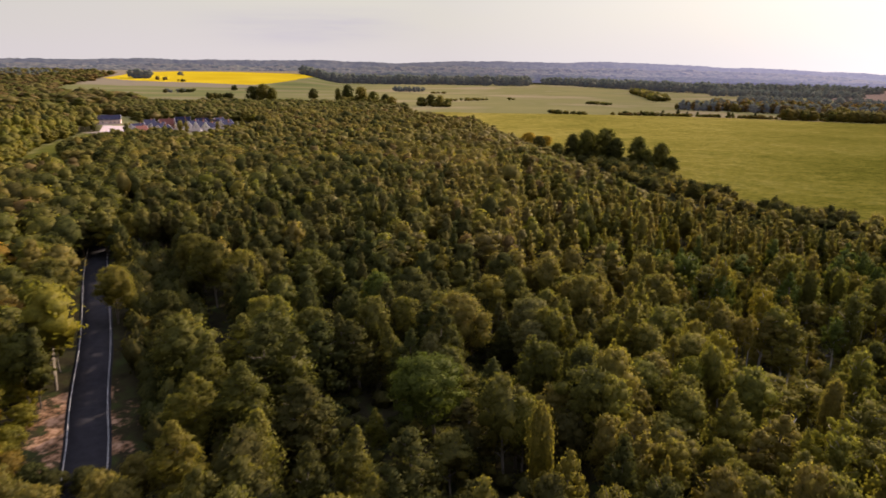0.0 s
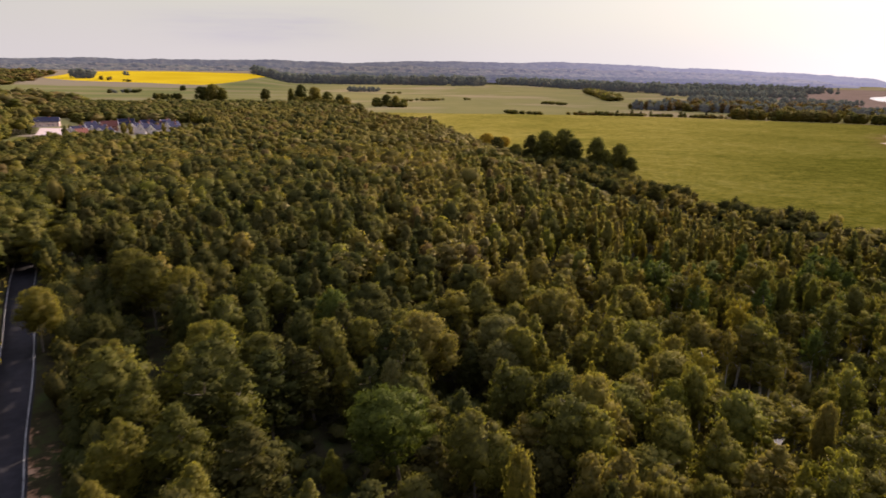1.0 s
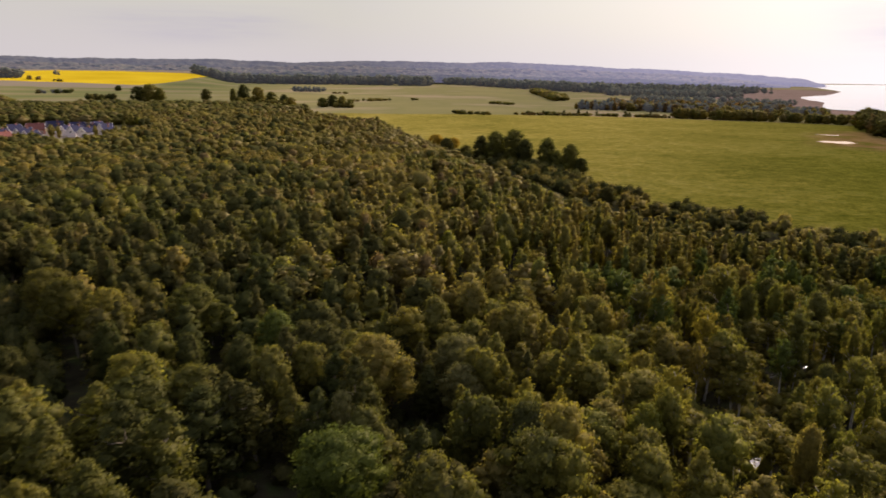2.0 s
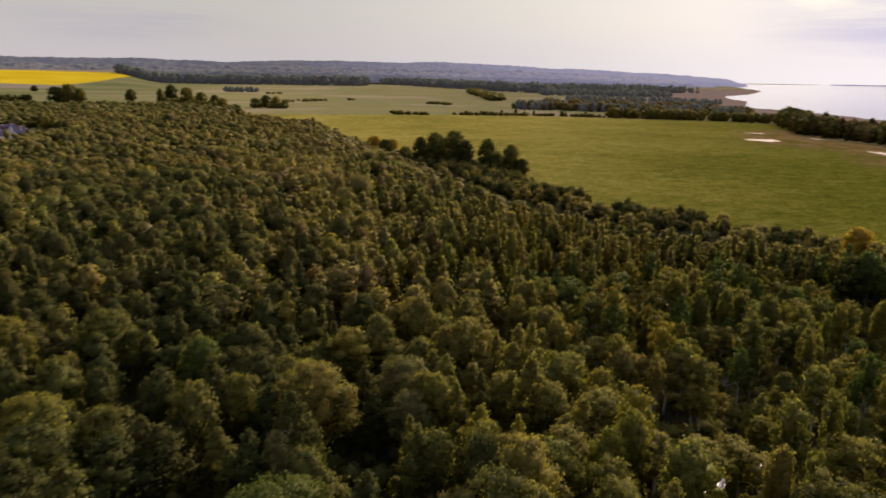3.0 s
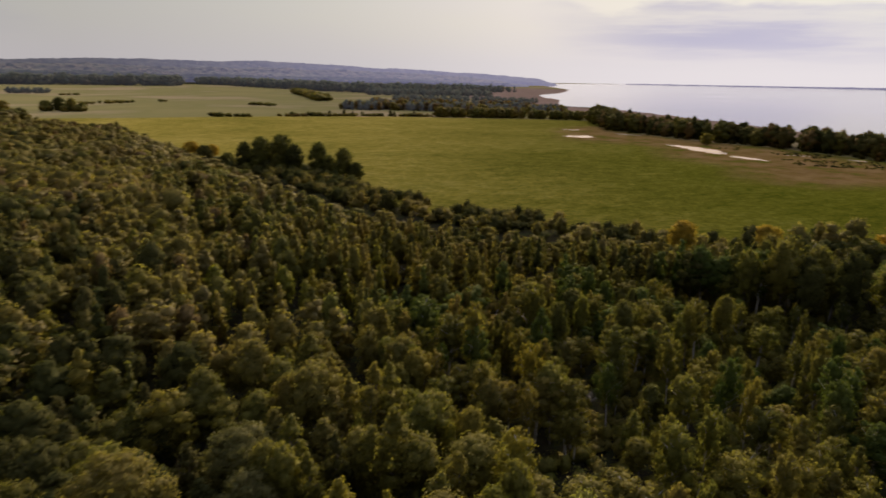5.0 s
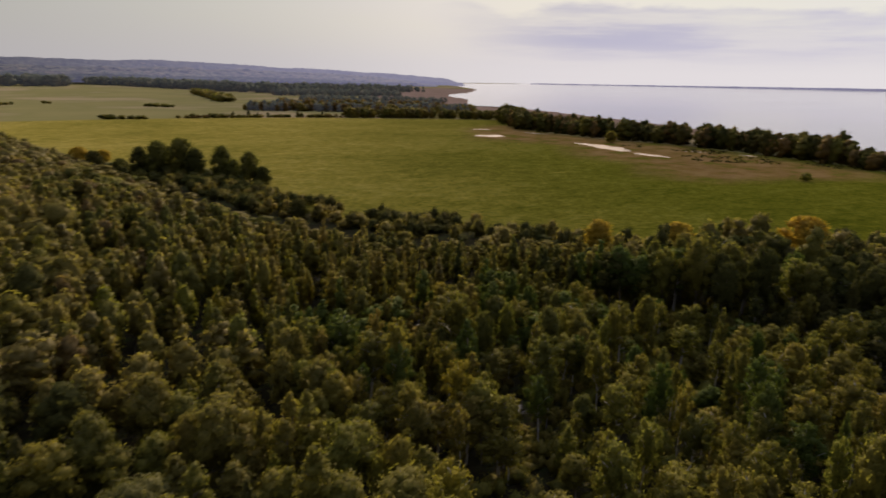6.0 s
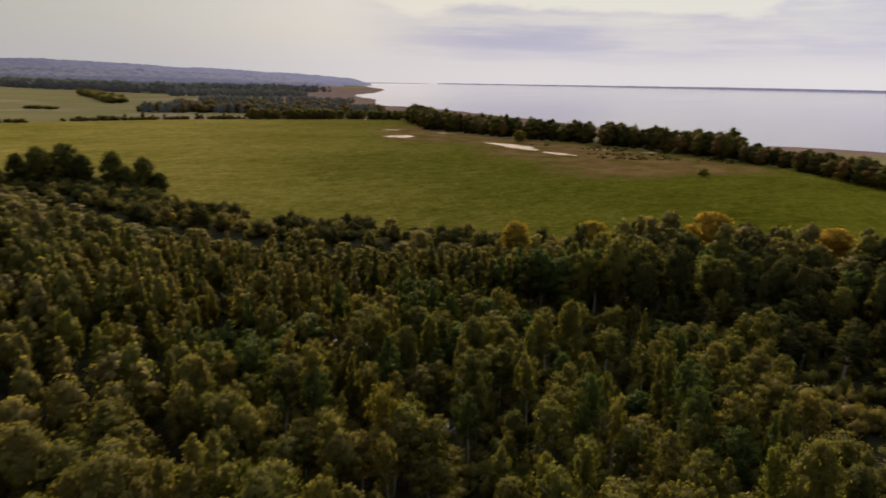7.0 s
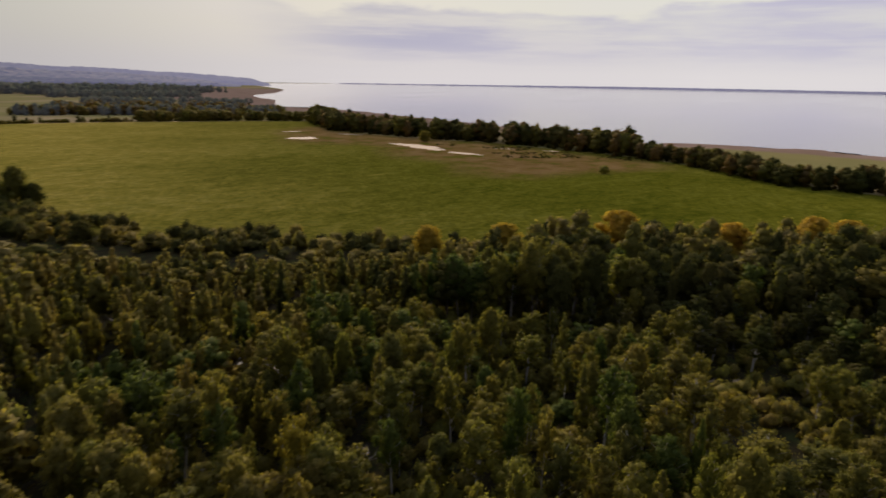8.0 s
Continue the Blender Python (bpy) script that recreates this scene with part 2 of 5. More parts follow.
def ground_material():
    """Forest floor, meadow, crop, mud and reed, told apart by how far a place lies inside each patch of land."""
    m, t, out = material("land")
    g = t.nodes.new("ShaderNodeNewGeometry")
    pos = g.outputs["Position"]
    rag = math_node(t, "MULTIPLY", math_node(t, "SUBTRACT", noise_of(t, pos, 0.05, 5, 0.6), 0.5), 26.0)
    wide = math_node(t, "MULTIPLY", math_node(t, "SUBTRACT", noise_of(t, pos, 0.012, 4, 0.6), 0.5), 70.0)

    def inside(name, roughen, soft):
        at = add(t, "ShaderNodeAttribute", attr=name)
        return span(t, math_node(t, "ADD", at.outputs["Fac"], roughen), -soft, soft)
    floor = ramp(t, noise_of(t, pos, 0.3, 6), [(0.3, (0.022, 0.018, 0.011)), (0.5, (0.036, 0.030, 0.015)), (0.7, (0.040, 0.050, 0.015))])
    pasture = ramp(t, noise_of(t, pos, 0.004, 5), [(0.38, (0.29, 0.238, 0.095)), (0.5, (0.25, 0.215, 0.082)), (0.62, (0.36, 0.268, 0.145))])
    sep_xy = t.nodes.new("ShaderNodeSeparateXYZ")
    wire(t, pos, sep_xy.inputs[0])
    crop = ramp(t, noise_of(t, pos, 0.006, 5, 0.6, (0.5, 1.6, 1), 20), [(0.36, (0.125, 0.130, 0.048)), (0.5, (0.165, 0.158, 0.058)), (0.64, (0.22, 0.180, 0.095))])
    ripple = math_node(t, "MULTIPLY", wide, 1.2)
    west_field = math_node(t, "SUBTRACT", 1.0, span(t, math_node(t, "ADD", sep_xy.outputs[0], ripple), -420, -40))
    tilled = math_node(t, "MULTIPLY", span(t, math_node(t, "ADD", sep_xy.outputs[1], ripple), 1760, 1800), math_node(t, "SUBTRACT", 1.0, span(t, math_node(t, "ADD", sep_xy.outputs[0], ripple), -560, -480)))
    pasture = mixed(t, west_field, pasture, mixed(t, tilled, crop, (0.235, 0.185, 0.125)))
    sward_a = noise_of(t, pos, 0.010, 6, 0.62)
    sward_b = noise_of(t, pos, 0.13, 6, 0.68, (0.8, 1.1, 1), 38)
    sward_c = noise_of(t, pos, 0.42, 5, 0.72, (0.85, 1.0, 1), 38)
    meadow = ramp(t, math_node(t, "ADD", math_node(t, "MULTIPLY", sward_a, 0.42), math_node(t, "MULTIPLY", sward_b, 0.58)),
                  [(0.37, (0.195, 0.162, 0.028)), (0.5, (0.300, 0.232, 0.042)), (0.63, (0.41, 0.306, 0.076))])
    meadow = mixed(t, 1.0, meadow, ramp(t, sward_c, [(0.36, (0.66, 0.72, 0.66)), (0.5, (1.02, 1.02, 1.02)), (0.64, (1.34, 1.26, 1.22))]), "MULTIPLY")
    swath = noise_of(t, pos, 0.06, 6, 0.72, (0.38, 1.0, 1), 60)
    meadow = mixed(t, 1.0, meadow, ramp(t, swath, [(0.34, (0.72, 0.78, 0.70)), (0.46, (0.98, 0.98, 0.97)), (0.60, (1.03, 1.02, 1.03)), (0.70, (1.45, 1.32, 1.5))]), "MULTIPLY")
    # greener to the south-east, with dimmer light there also put into the colour
    southeast_tone = span(t, math_node(t, "SUBTRACT", math_node(t, "ADD", sep_xy.outputs[0], math_node(t, "MULTIPLY", wide, 2.0)), math_node(t, "MULTIPLY", sep_xy.outputs[1], 0.9)), -370, 150)
    meadow = mixed(t, southeast_tone, meadow, mixed(t, 1.0, meadow, (0.38, 0.48, 0.26), "MULTIPLY"))
    rape = ramp(t, noise_of(t, pos, 0.006, 5), [(0.3, (0.50, 0.33, 0.012)), (0.7, (0.62, 0.43, 0.02))])
    mud = ramp(t, noise_of(t, pos, 0.05, 6, 0.65), [(0.38, (0.13, 0.115, 0.02)), (0.47, (0.24, 0.125, 0.05)), (0.62, (0.33, 0.18, 0.09))])
    reed = ramp(t, noise_of(t, pos, 0.02, 6, 0.65), [(0.35, (0.25, 0.165, 0.115)), (0.6, (0.33, 0.220, 0.165))])
    grass = ramp(t, noise_of(t, pos, 0.1, 5), [(0.3, (0.070, 0.075, 0.014)), (0.7, (0.115, 0.108, 0.022))])
    # verge sand, with sun patches and tree-shadow dapple put into the colour
    dappled_sand = ramp(t, noise_of(t, pos, 0.45, 6, 0.75), [(0.40, (0.035, 0.028, 0.016)), (0.48, (0.18, 0.095, 0.048)), (0.58, (0.38, 0.225, 0.135))])
    col = mixed(t, inside("in_woods", rag, 6.0), pasture, floor)
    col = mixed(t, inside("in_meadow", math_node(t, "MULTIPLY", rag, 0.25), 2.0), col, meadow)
    col = mixed(t, math_node(t, "MULTIPLY", inside("in_mud", wide, 22.0), 0.65), col, mud)
    col = mixed(t, inside("in_reed", rag, 8.0), col, reed)
    col = mixed(t, inside("in_rape", math_node(t, "MULTIPLY", wide, 0.3), 3.0), col, rape)
    col = mixed(t, inside("in_clearing", rag, 4.0), col, grass)
    col = mixed(t, inside("in_verge", math_node(t, "MULTIPLY", math_node(t, "SUBTRACT", noise_of(t, pos, 0.22, 5, 0.7), 0.52), 22.0), 0.8), col, dappled_sand)
    p = t.nodes.new("ShaderNodeBsdfDiffuse")
    p.inputs["Roughness"].default_value = 0.9
    wire(t, col, p.inputs["Color"])
    b = t.nodes.new("ShaderNodeBump")
    b.inputs["Strength"].default_value, b.inputs["Distance"].default_value = 0.8, 0.6
    wire(t, math_node(t, "ADD", sward_b, math_node(t, "MULTIPLY", sward_c, 0.5)), b.inputs["Height"])
    wire(t, b.outputs[0], p.inputs["Normal"])
    wire(t, p.outputs[0], out.inputs[0])
    return m


def water_material(name, base, rough, ripple, scale):
    m, t, out = material(name)
    g = t.nodes.new("ShaderNodeNewGeometry")
    p = t.nodes.new("ShaderNodeBsdfPrincipled")
    p.inputs["Base Color"].default_value = (*base, 1)
    p.inputs["IOR"].default_value = 1.33
    tone = noise_of(t, g.outputs["Position"], 0.004, 5, 0.6, (0.4, 1.5, 1), -30)
    wire(t, math_node(t, "ADD", rough, math_node(t, "MULTIPLY", tone, rough)), p.inputs["Roughness"])
    b = t.nodes.new("ShaderNodeBump")
    b.inputs["Strength"].default_value, b.inputs["Distance"].default_value = 1.0, ripple
    wire(t, noise_of(t, g.outputs["Position"], scale, 5, 0.6), b.inputs["Height"])
    wire(t, b.outputs[0], p.inputs["Normal"])
    wire(t, p.outputs[0], out.inputs[0])
    return m


LAND = ground_material()
LAKE = water_material("lake_water", (0.17, 0.155, 0.185), 0.055, 0.012, 0.35)
POOL = water_material("pool_water", (0.06, 0.048, 0.034), 0.09, 0.006, 0.8)

# ---- plan: outlines of the land, in metres ----
FOREST = [(-6, -90), (-12, 0), (-28, 40), (-44, 76), (-53, 95), (-65, 120), (-90, 168), (-107, 206), (-156, 322), (-166, 420), (-160, 480), (-150, 560), (-195, 640), (-225, 730), (-120, 745), (-60, 700),
          (0, 640), (32, 590), (42, 545), (50, 500), (60, 455), (66, 405), (74, 370), (78, 330), (80, 296), (84, 270), (90, 244), (104, 218), (119, 197), (134, 177), (150, 158),
          (166, 142), (186, 122), (197, 98), (210, 78), (222, 55), (246, 0), (262, -90)]
WEST_WOOD = [(-22, -90), (-28, 0), (-44, 46), (-54, 68), (-61, 76), (-67, 90), (-64, 97), (-73, 118), (-99, 168), (-116, 206), (-146, 275), (-172, 318), (-216, 340), (-236, 352), (-262, 395), (-274, 434), (-296, 530), (-300, 570), (-335, 640),
             (-370, 700), (-480, 760), (-900, 760), (-900, -90)]
MEADOW = [(125, 400), (72, 470), (62, 520), (50, 590), (36, 690), (-40, 800), (-90, 870), (60, 840), (140, 836), (215, 823), (296, 803), (365, 780), (441, 728), (497, 700),
          (548, 640), (470, 524), (462, 470), (463, 408), (480, 362), (472, 308), (470, 262), (462, 216), (446, 176), (408, 124), (396, 82), (388, 45), (380, -90), (270, -90),
          (255, 0), (232, 60), (220, 80), (206, 104), (195, 126), (181, 150), (168, 172), (158, 190), (146, 212), (132, 232), (118, 255), (113, 278), (108, 300), (104, 345)]
MUD = [(420, 560), (490, 575), (455, 465), (465, 400), (475, 330), (450, 225), (425, 180), (380, 205), (325, 225), (318, 245), (345, 300), (350, 345), (390, 400), (370, 470)]
RAPE = [(-1044, 2005), (-874, 1964), (-711, 1955), (-549, 1913), (-484, 2095), (-473, 2434), (-486, 2524), (-612, 2548), (-847, 2606), (-1034, 2559), (-1090, 2373), (-1060, 2218)]
LAKE_SHORE = [(2600, 3600), (2050, 2680), (1780, 2230), (1640, 2010), (1500, 1860), (1290, 1640), (1090, 1490), (1000, 1340), (960, 1230), (810, 1050), (762, 985), (785, 915), (750, 745), (700, 590),
              (660, 460), (625, 365), (590, 295), (578, 254), (605, 215), (611, 168), (624, 126), (606, 79), (600, 0), (625, -300), (750, -2000), (1200, -4700)]
REED = [(1680, 2080), (1600, 2250), (1330, 2120), (1030, 1760), (850, 1480), (690, 1110), (690, 950), (640, 700), (590, 560), (560, 440), (560, 340), (545, 280), (552, 240), (575, 190), (580, 130), (570, 60), (570, -100),
        (640, -100), (640, 90), (660, 170), (640, 270), (690, 420), (760, 580), (820, 900), (840, 1040), (1030, 1250), (1130, 1450), (1500, 1830)]
CLEARING = [(-222, 352), (-218, 372), (-224, 411), (-244, 459), (-272, 525), (-292, 530), (-270, 434), (-256, 395), (-236, 356)]
# the sandy verge, only as far as its sun patch reaches
SUNLIT_VERGE = [(-47, 76.5), (-44, 81), (-49.5, 90), (-54, 97), (-60, 100), (-64.5, 93), (-61, 86), (-57, 78), (-52, 75)]
ROAD_AXIS = [(-11, -20), (-33, 42), (-49, 78), (-57.5, 94), (-69, 119), (-95, 168), (-111, 203), (-160, 318), (-231, 479), (-262, 548)]


def inside_by(poly, pts):
    """Metres by which points lie inside a polygon (outside: minus)."""
    p = np.asarray(poly, float)
    q = np.roll(p, -1, 0)
    best, odd = np.full(len(pts), 1e9), np.zeros(len(pts), bool)
    for a0, b0 in zip(p, q):
        d = b0 - a0
        w = pts - a0
        k = np.clip((w @ d) / (d @ d + 1e-9), 0, 1)
        best = np.minimum(best, np.hypot(*(w - k[:, None] * d).T))
        if b0[1] != a0[1]:
            cross = ((pts[:, 1] < a0[1]) != (pts[:, 1] < b0[1])) & (pts[:, 0] < a0[0] + (pts[:, 1] - a0[1]) * d[0] / d[1])
            odd ^= cross
    return np.where(odd, best, -best)


def off_line(line, pts):
    """Distance of points from a polyline."""
    best = np.full(len(pts), 1e9)
    for a0, b0 in zip(np.asarray(line[:-1], float), np.asarray(line[1:], float)):
        d = b0 - a0
        w = pts - a0
        k = np.clip((w @ d) / (d @ d + 1e-9), 0, 1)
        best = np.minimum(best, np.hypot(*(w - k[:, None] * d).T))
    return best


def step(x, lo, hi):
    k = np.clip((x - lo) / (hi - lo), 0, 1)
    return k * k * (3 - 2 * k)


def land_height(x, y):
    r, az = np.hypot(x, y), np.degrees(np.arctan2(x, y))
    rise = 38.0 * step(r, 1700, 2950) * step(az, -44, -28) * (1 - step(az, -12.5, -8.5))
    gentle = 6.0 * step(r, 1500, 2600) * step(az, -50, -30) * (1 - step(az, 10, 22))
    return rise + gentle


def mesh_object(name, verts, faces, mats, indices=None, attrs=None, parent=None, normals=None):
    """A mesh from arrays: faces is (n, 3) or (n, 4)."""
    me = bpy.data.meshes.new(name)
    verts, faces = np.asarray(verts, np.float32), np.asarray(faces, np.int32)
    n, k = faces.shape
    me.vertices.add(len(verts))
    me.vertices.foreach_set("co", verts.ravel())
    me.loops.add(n * k)
    me.loops.foreach_set("vertex_index", faces.ravel())
    me.polygons.add(n)
    me.polygons.foreach_set("loop_start", np.arange(0, n * k, k, dtype=np.int32))
    for m in mats:
        me.materials.append(m)
    if indices is not None:
        me.polygons.foreach_set("material_index", np.asarray(indices, np.int32))
    for key, values in (attrs or {}).items():
        me.attributes.new(key, "FLOAT", "POINT").data.foreach_set("value", np.asarray(values, np.float32))
    if normals is not None:
        me.attributes.new("custom_normal", "FLOAT_VECTOR", "POINT").data.foreach_set("vector", np.asarray(normals, np.float32).ravel())
    me.update(calc_edges=True)
    ob = new(name, me)
    if parent:
        ob.parent = parent
    return ob


def grid_faces(rows, cols):
    i = np.arange(rows * cols).reshape(rows, cols)
    return np.stack([i[:-1, :-1], i[:-1, 1:], i[1:, 1:], i[1:, :-1]], -1).reshape(-1, 4)


# ---- the land ----
azs = np.radians(np.concatenate([np.arange(-52, 112, 0.35), np.arange(112, 308.1, 4.0)]))
rs = np.concatenate([[0.0], np.geomspace(14, 4940, 116)])
px, py = np.outer(rs, np.sin(azs)).ravel(), np.outer(rs, np.cos(azs)).ravel()
plan = np.stack([px, py], 1)
LAKE_POLY = LAKE_SHORE + [(3000, -4200), (4930, -2000), (5400, 0), (5300, 1500), (4600, 3000), (3600, 3600)]
in_lake = inside_by(LAKE_POLY, plan)
woods = np.maximum(inside_by(FOREST, plan), inside_by(WEST_WOOD, plan))
apron = np.minimum(woods + 48, -inside_by(MEADOW, plan))
woods = np.where((px > 20) & (py < 700), np.maximum(woods, apron), woods)
woods = np.where(off_line(ROAD_AXIS, plan) < 30, np.maximum(woods, 20), woods)
bear, reach = np.degrees(np.arctan2(px, py)), np.hypot(px, py)
far_edge = np.where((bear > -30) & (bear < -8), 2950.0, 2440.0)
woods = np.where((bear < 34) & (bear > -70), np.maximum(woods, reach - far_edge), woods)
pz = land_height(px, py) - 2.5 * step(in_lake, 0, 30)
ground = mesh_object("ground", np.stack([px, py, pz], 1), grid_faces(len(rs), len(azs))[:, ::-1], [LAND], None, {
    "in_woods": woods, "in_meadow": inside_by(MEADOW, plan), "in_mud": inside_by(MUD, plan), "in_rape": inside_by(RAPE, plan),
    "in_reed": inside_by(REED, plan), "in_clearing": inside_by(CLEARING, plan), "in_verge": inside_by(SUNLIT_VERGE, plan)})
ground.data.polygons.foreach_set("use_smooth", [True] * len(ground.data.polygons))
tagged(ground, "flat land of meadow, forest floor and far fields", "ground", kind="structure")


def sheet(name, outline, z, mat):
    bm = bmesh.new()
    f = bm.faces.new([bm.verts.new((x, y, z)) for x, y in outline])
    bmesh.ops.triangulate(bm, faces=[f])
    bmesh.ops.recalc_face_normals(bm, faces=bm.faces)
    if bm.faces[:][0].normal.z < 0:
        bmesh.ops.reverse_faces(bm, faces=bm.faces)
    me = bpy.data.meshes.new(name)
    bm.to_mesh(me)
    bm.free()
    me.materials.append(mat)
    return new(name, me)


def smoothed(line, rounds=3, wander=0.0, seed=0):
    """An open outline with its corners cut, and a small natural wander."""
    rng = np.random.default_rng(seed)
    p = np.asarray(line, float)
    for _ in range(rounds):
        a0, b0 = p[:-1], p[1:]
        q = np.stack([0.75 * a0 + 0.25 * b0, 0.25 * a0 + 0.75 * b0], 1).reshape(-1, 2)
        q = np.concatenate([p[:1], q, p[-1:]])
        p = q + rng.normal(0, wander, q.shape)
    return p


lake = sheet("water", [tuple(p) for p in smoothed(LAKE_SHORE, 3, 3.0, 3)] + [(3000, -4000), (4600, -1900), (4930, 0), (4720, 1500), (4000, 2900), (3500, 3480)], -0.35, LAKE)
tagged(lake, "wide calm lake, pale grey with a bright glare", "lake", kind="structure")

# ---- hills and far shore ----


def hills(name, r0, r1, az0, az1, crest, mat, label, seed, rough):
    """A wooded rise: crest gives the height over each bearing, crowns stand out as bumps."""
    rng = np.random.default_rng(seed)
    az = np.arange(az0, az1, 0.16)
    r = np.linspace(r0, r1, 32)
    top = np.interp(az, [c[0] for c in crest], [c[1] for c in crest])
    stand = sum(a0 * np.sin(az[None] * f0 + p0 + 5.0 * np.linspace(0, 1, 32)[:, None] * q0) for a0, f0, p0, q0 in ((0.5, 1.7, 0.3, 3.0), (0.35, 4.3, 1.1, -5.0), (0.3, 9.1, 2.0, 8.0)))
    low = sum(np.interp(np.arange(len(az)), np.arange(0, len(az) + k, k), rng.normal(0, s, len(np.arange(0, len(az) + k, k)))) for k, s in ((40, 5.0), (14, 3.0), (5, 1.6)))
    u = np.linspace(0, 1, len(r))[:, None]
    shape = np.sin(np.clip(u * 1.15, 0, 1) * math.pi / 2) ** 0.8 * (1 - 0.5 * step(u, 0.9, 1.0))
    z = 14 * step(u, 0.0, 0.03) + (top[None] + low[None] - 14) * shape * (0.75 + 0.25 * np.sin(u * 9 + az[None] * 0.21) ** 2)
    z = z + (rng.normal(0, rough, z.shape) + 1.6 * np.round(stand)) * step(u, 0, 0.05)
    z[0], z[-1] = -2, -2
    fade = np.clip(top / 20.0, 0, 1)[None]
    z = np.where(u * np.ones_like(z) > 0, z * fade - 2 * (1 - fade), z)
    a2 = np.radians(az)[None] + rng.normal(0, 0.0006, z.shape)
    rr = r[:, None] + rng.normal(0, (r1 - r0) / 160, z.shape)
    x, y = rr * np.sin(a2), rr * np.cos(a2)
    # haze emission grows towards the sun's side
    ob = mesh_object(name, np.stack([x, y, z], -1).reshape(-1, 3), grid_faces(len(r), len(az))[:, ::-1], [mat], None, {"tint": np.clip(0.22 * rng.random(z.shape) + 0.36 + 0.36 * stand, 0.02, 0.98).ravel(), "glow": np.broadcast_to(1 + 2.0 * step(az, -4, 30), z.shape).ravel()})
    return tagged(ob, label, "hills", kind="structure")


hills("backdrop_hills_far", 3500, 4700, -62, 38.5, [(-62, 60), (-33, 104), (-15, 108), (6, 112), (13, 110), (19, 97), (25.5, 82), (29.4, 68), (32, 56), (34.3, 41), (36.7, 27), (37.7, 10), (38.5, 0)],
      HILL_FAR, "long wooded ridge with bluish haze glow, sloping down to the lake", 11, 1.1)
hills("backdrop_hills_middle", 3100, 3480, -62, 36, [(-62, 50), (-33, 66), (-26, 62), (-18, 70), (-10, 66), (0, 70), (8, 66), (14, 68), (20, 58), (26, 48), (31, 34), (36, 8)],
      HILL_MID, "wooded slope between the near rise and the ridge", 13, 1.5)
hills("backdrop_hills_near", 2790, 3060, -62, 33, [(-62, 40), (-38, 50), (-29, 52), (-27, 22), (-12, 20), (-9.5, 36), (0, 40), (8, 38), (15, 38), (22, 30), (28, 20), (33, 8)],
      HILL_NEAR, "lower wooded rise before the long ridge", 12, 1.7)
shore_az = np.radians(np.arange(44, 112, 0.4))
shore_top = 4 + 7 * step(np.degrees(shore_az), 46, 75) + np.random.default_rng(5).normal(0, 0.7, len(shore_az))
sv = np.concatenate([np.stack([r * np.sin(shore_az), r * np.cos(shore_az), z], 1) for r, z in ((4860, -2 + 0 * shore_az), (4868, shore_top), (4900, shore_top), (4925, -2 + 0 * shore_az))])
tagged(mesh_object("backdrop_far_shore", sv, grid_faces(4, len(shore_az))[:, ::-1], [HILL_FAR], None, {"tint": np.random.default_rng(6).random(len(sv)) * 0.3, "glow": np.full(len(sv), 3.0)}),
       "thin dark line of the far wooded shore across the lake", "shore", kind="structure")

# ---- trees: crowns of many small leaf sprays ----


def sprays(rng, roots, tips, girth, count, size, up=0.35, even=0.0):
    """Leaf sprays as small triangles along branches: vertices, faces, and the normals of the rounded foliage mass."""
    span_of = np.linalg.norm(tips - roots, axis=1)
    w = span_of / span_of.sum()
    k = rng.choice(len(tips), count, p=w)
    along = 1.06 - 0.72 * rng.random(count) ** 1.25
    axis_of = (tips - roots)[k]
    c = roots[k] + axis_of * along[:, None]
    off = rng.normal(size=(count, 3))
    off[:, 2] = off[:, 2] * 0.8 + up * 0.7
    off *= (girth[k] * (1.15 - 0.6 * along) * rng.uniform(0.5, 1.1, count))[:, None]
    c = c + off
    d = off / (np.linalg.norm(off, axis=1)[:, None] + 1e-9) + 0.5 * axis_of / (span_of[k][:, None] + 1e-9)
    d[:, 2] += up
    d /= np.linalg.norm(d, axis=1)[:, None]
    nrm = d + rng.normal(0, 0.6, (count, 3))
    nrm /= np.linalg.norm(nrm, axis=1)[:, None]
    t = np.cross(nrm, rng.normal(size=(count, 3)))
    t /= np.linalg.norm(t, axis=1)[:, None] + 1e-9
    b = np.cross(nrm, t)
    s = size * rng.uniform(0.55, 1.4, count)[:, None]
    l = s * rng.uniform(0.5, 0.95, count)[:, None]
    v = np.stack([c - t * s * 0.6, c + t * s * 0.45 - b * l * 0.6, c + t * s * 0.35 + b * l * 0.6], 1)
    mid_z = 0.5 * (c[:, 2].max() + c[:, 2].min())
    mass = c - (0, 0, mid_z)
    mass /= np.linalg.norm(mass, axis=1)[:, None] + 1e-9
    soft = (1 - even) * (0.4 * d + 0.25 * nrm) + (0.65 + 0.35 * even) * mass
    soft /= np.linalg.norm(soft, axis=1)[:, None]
    return v.reshape(-1, 3), np.arange(count * 3).reshape(-1, 3), np.repeat(soft, 3, 0)


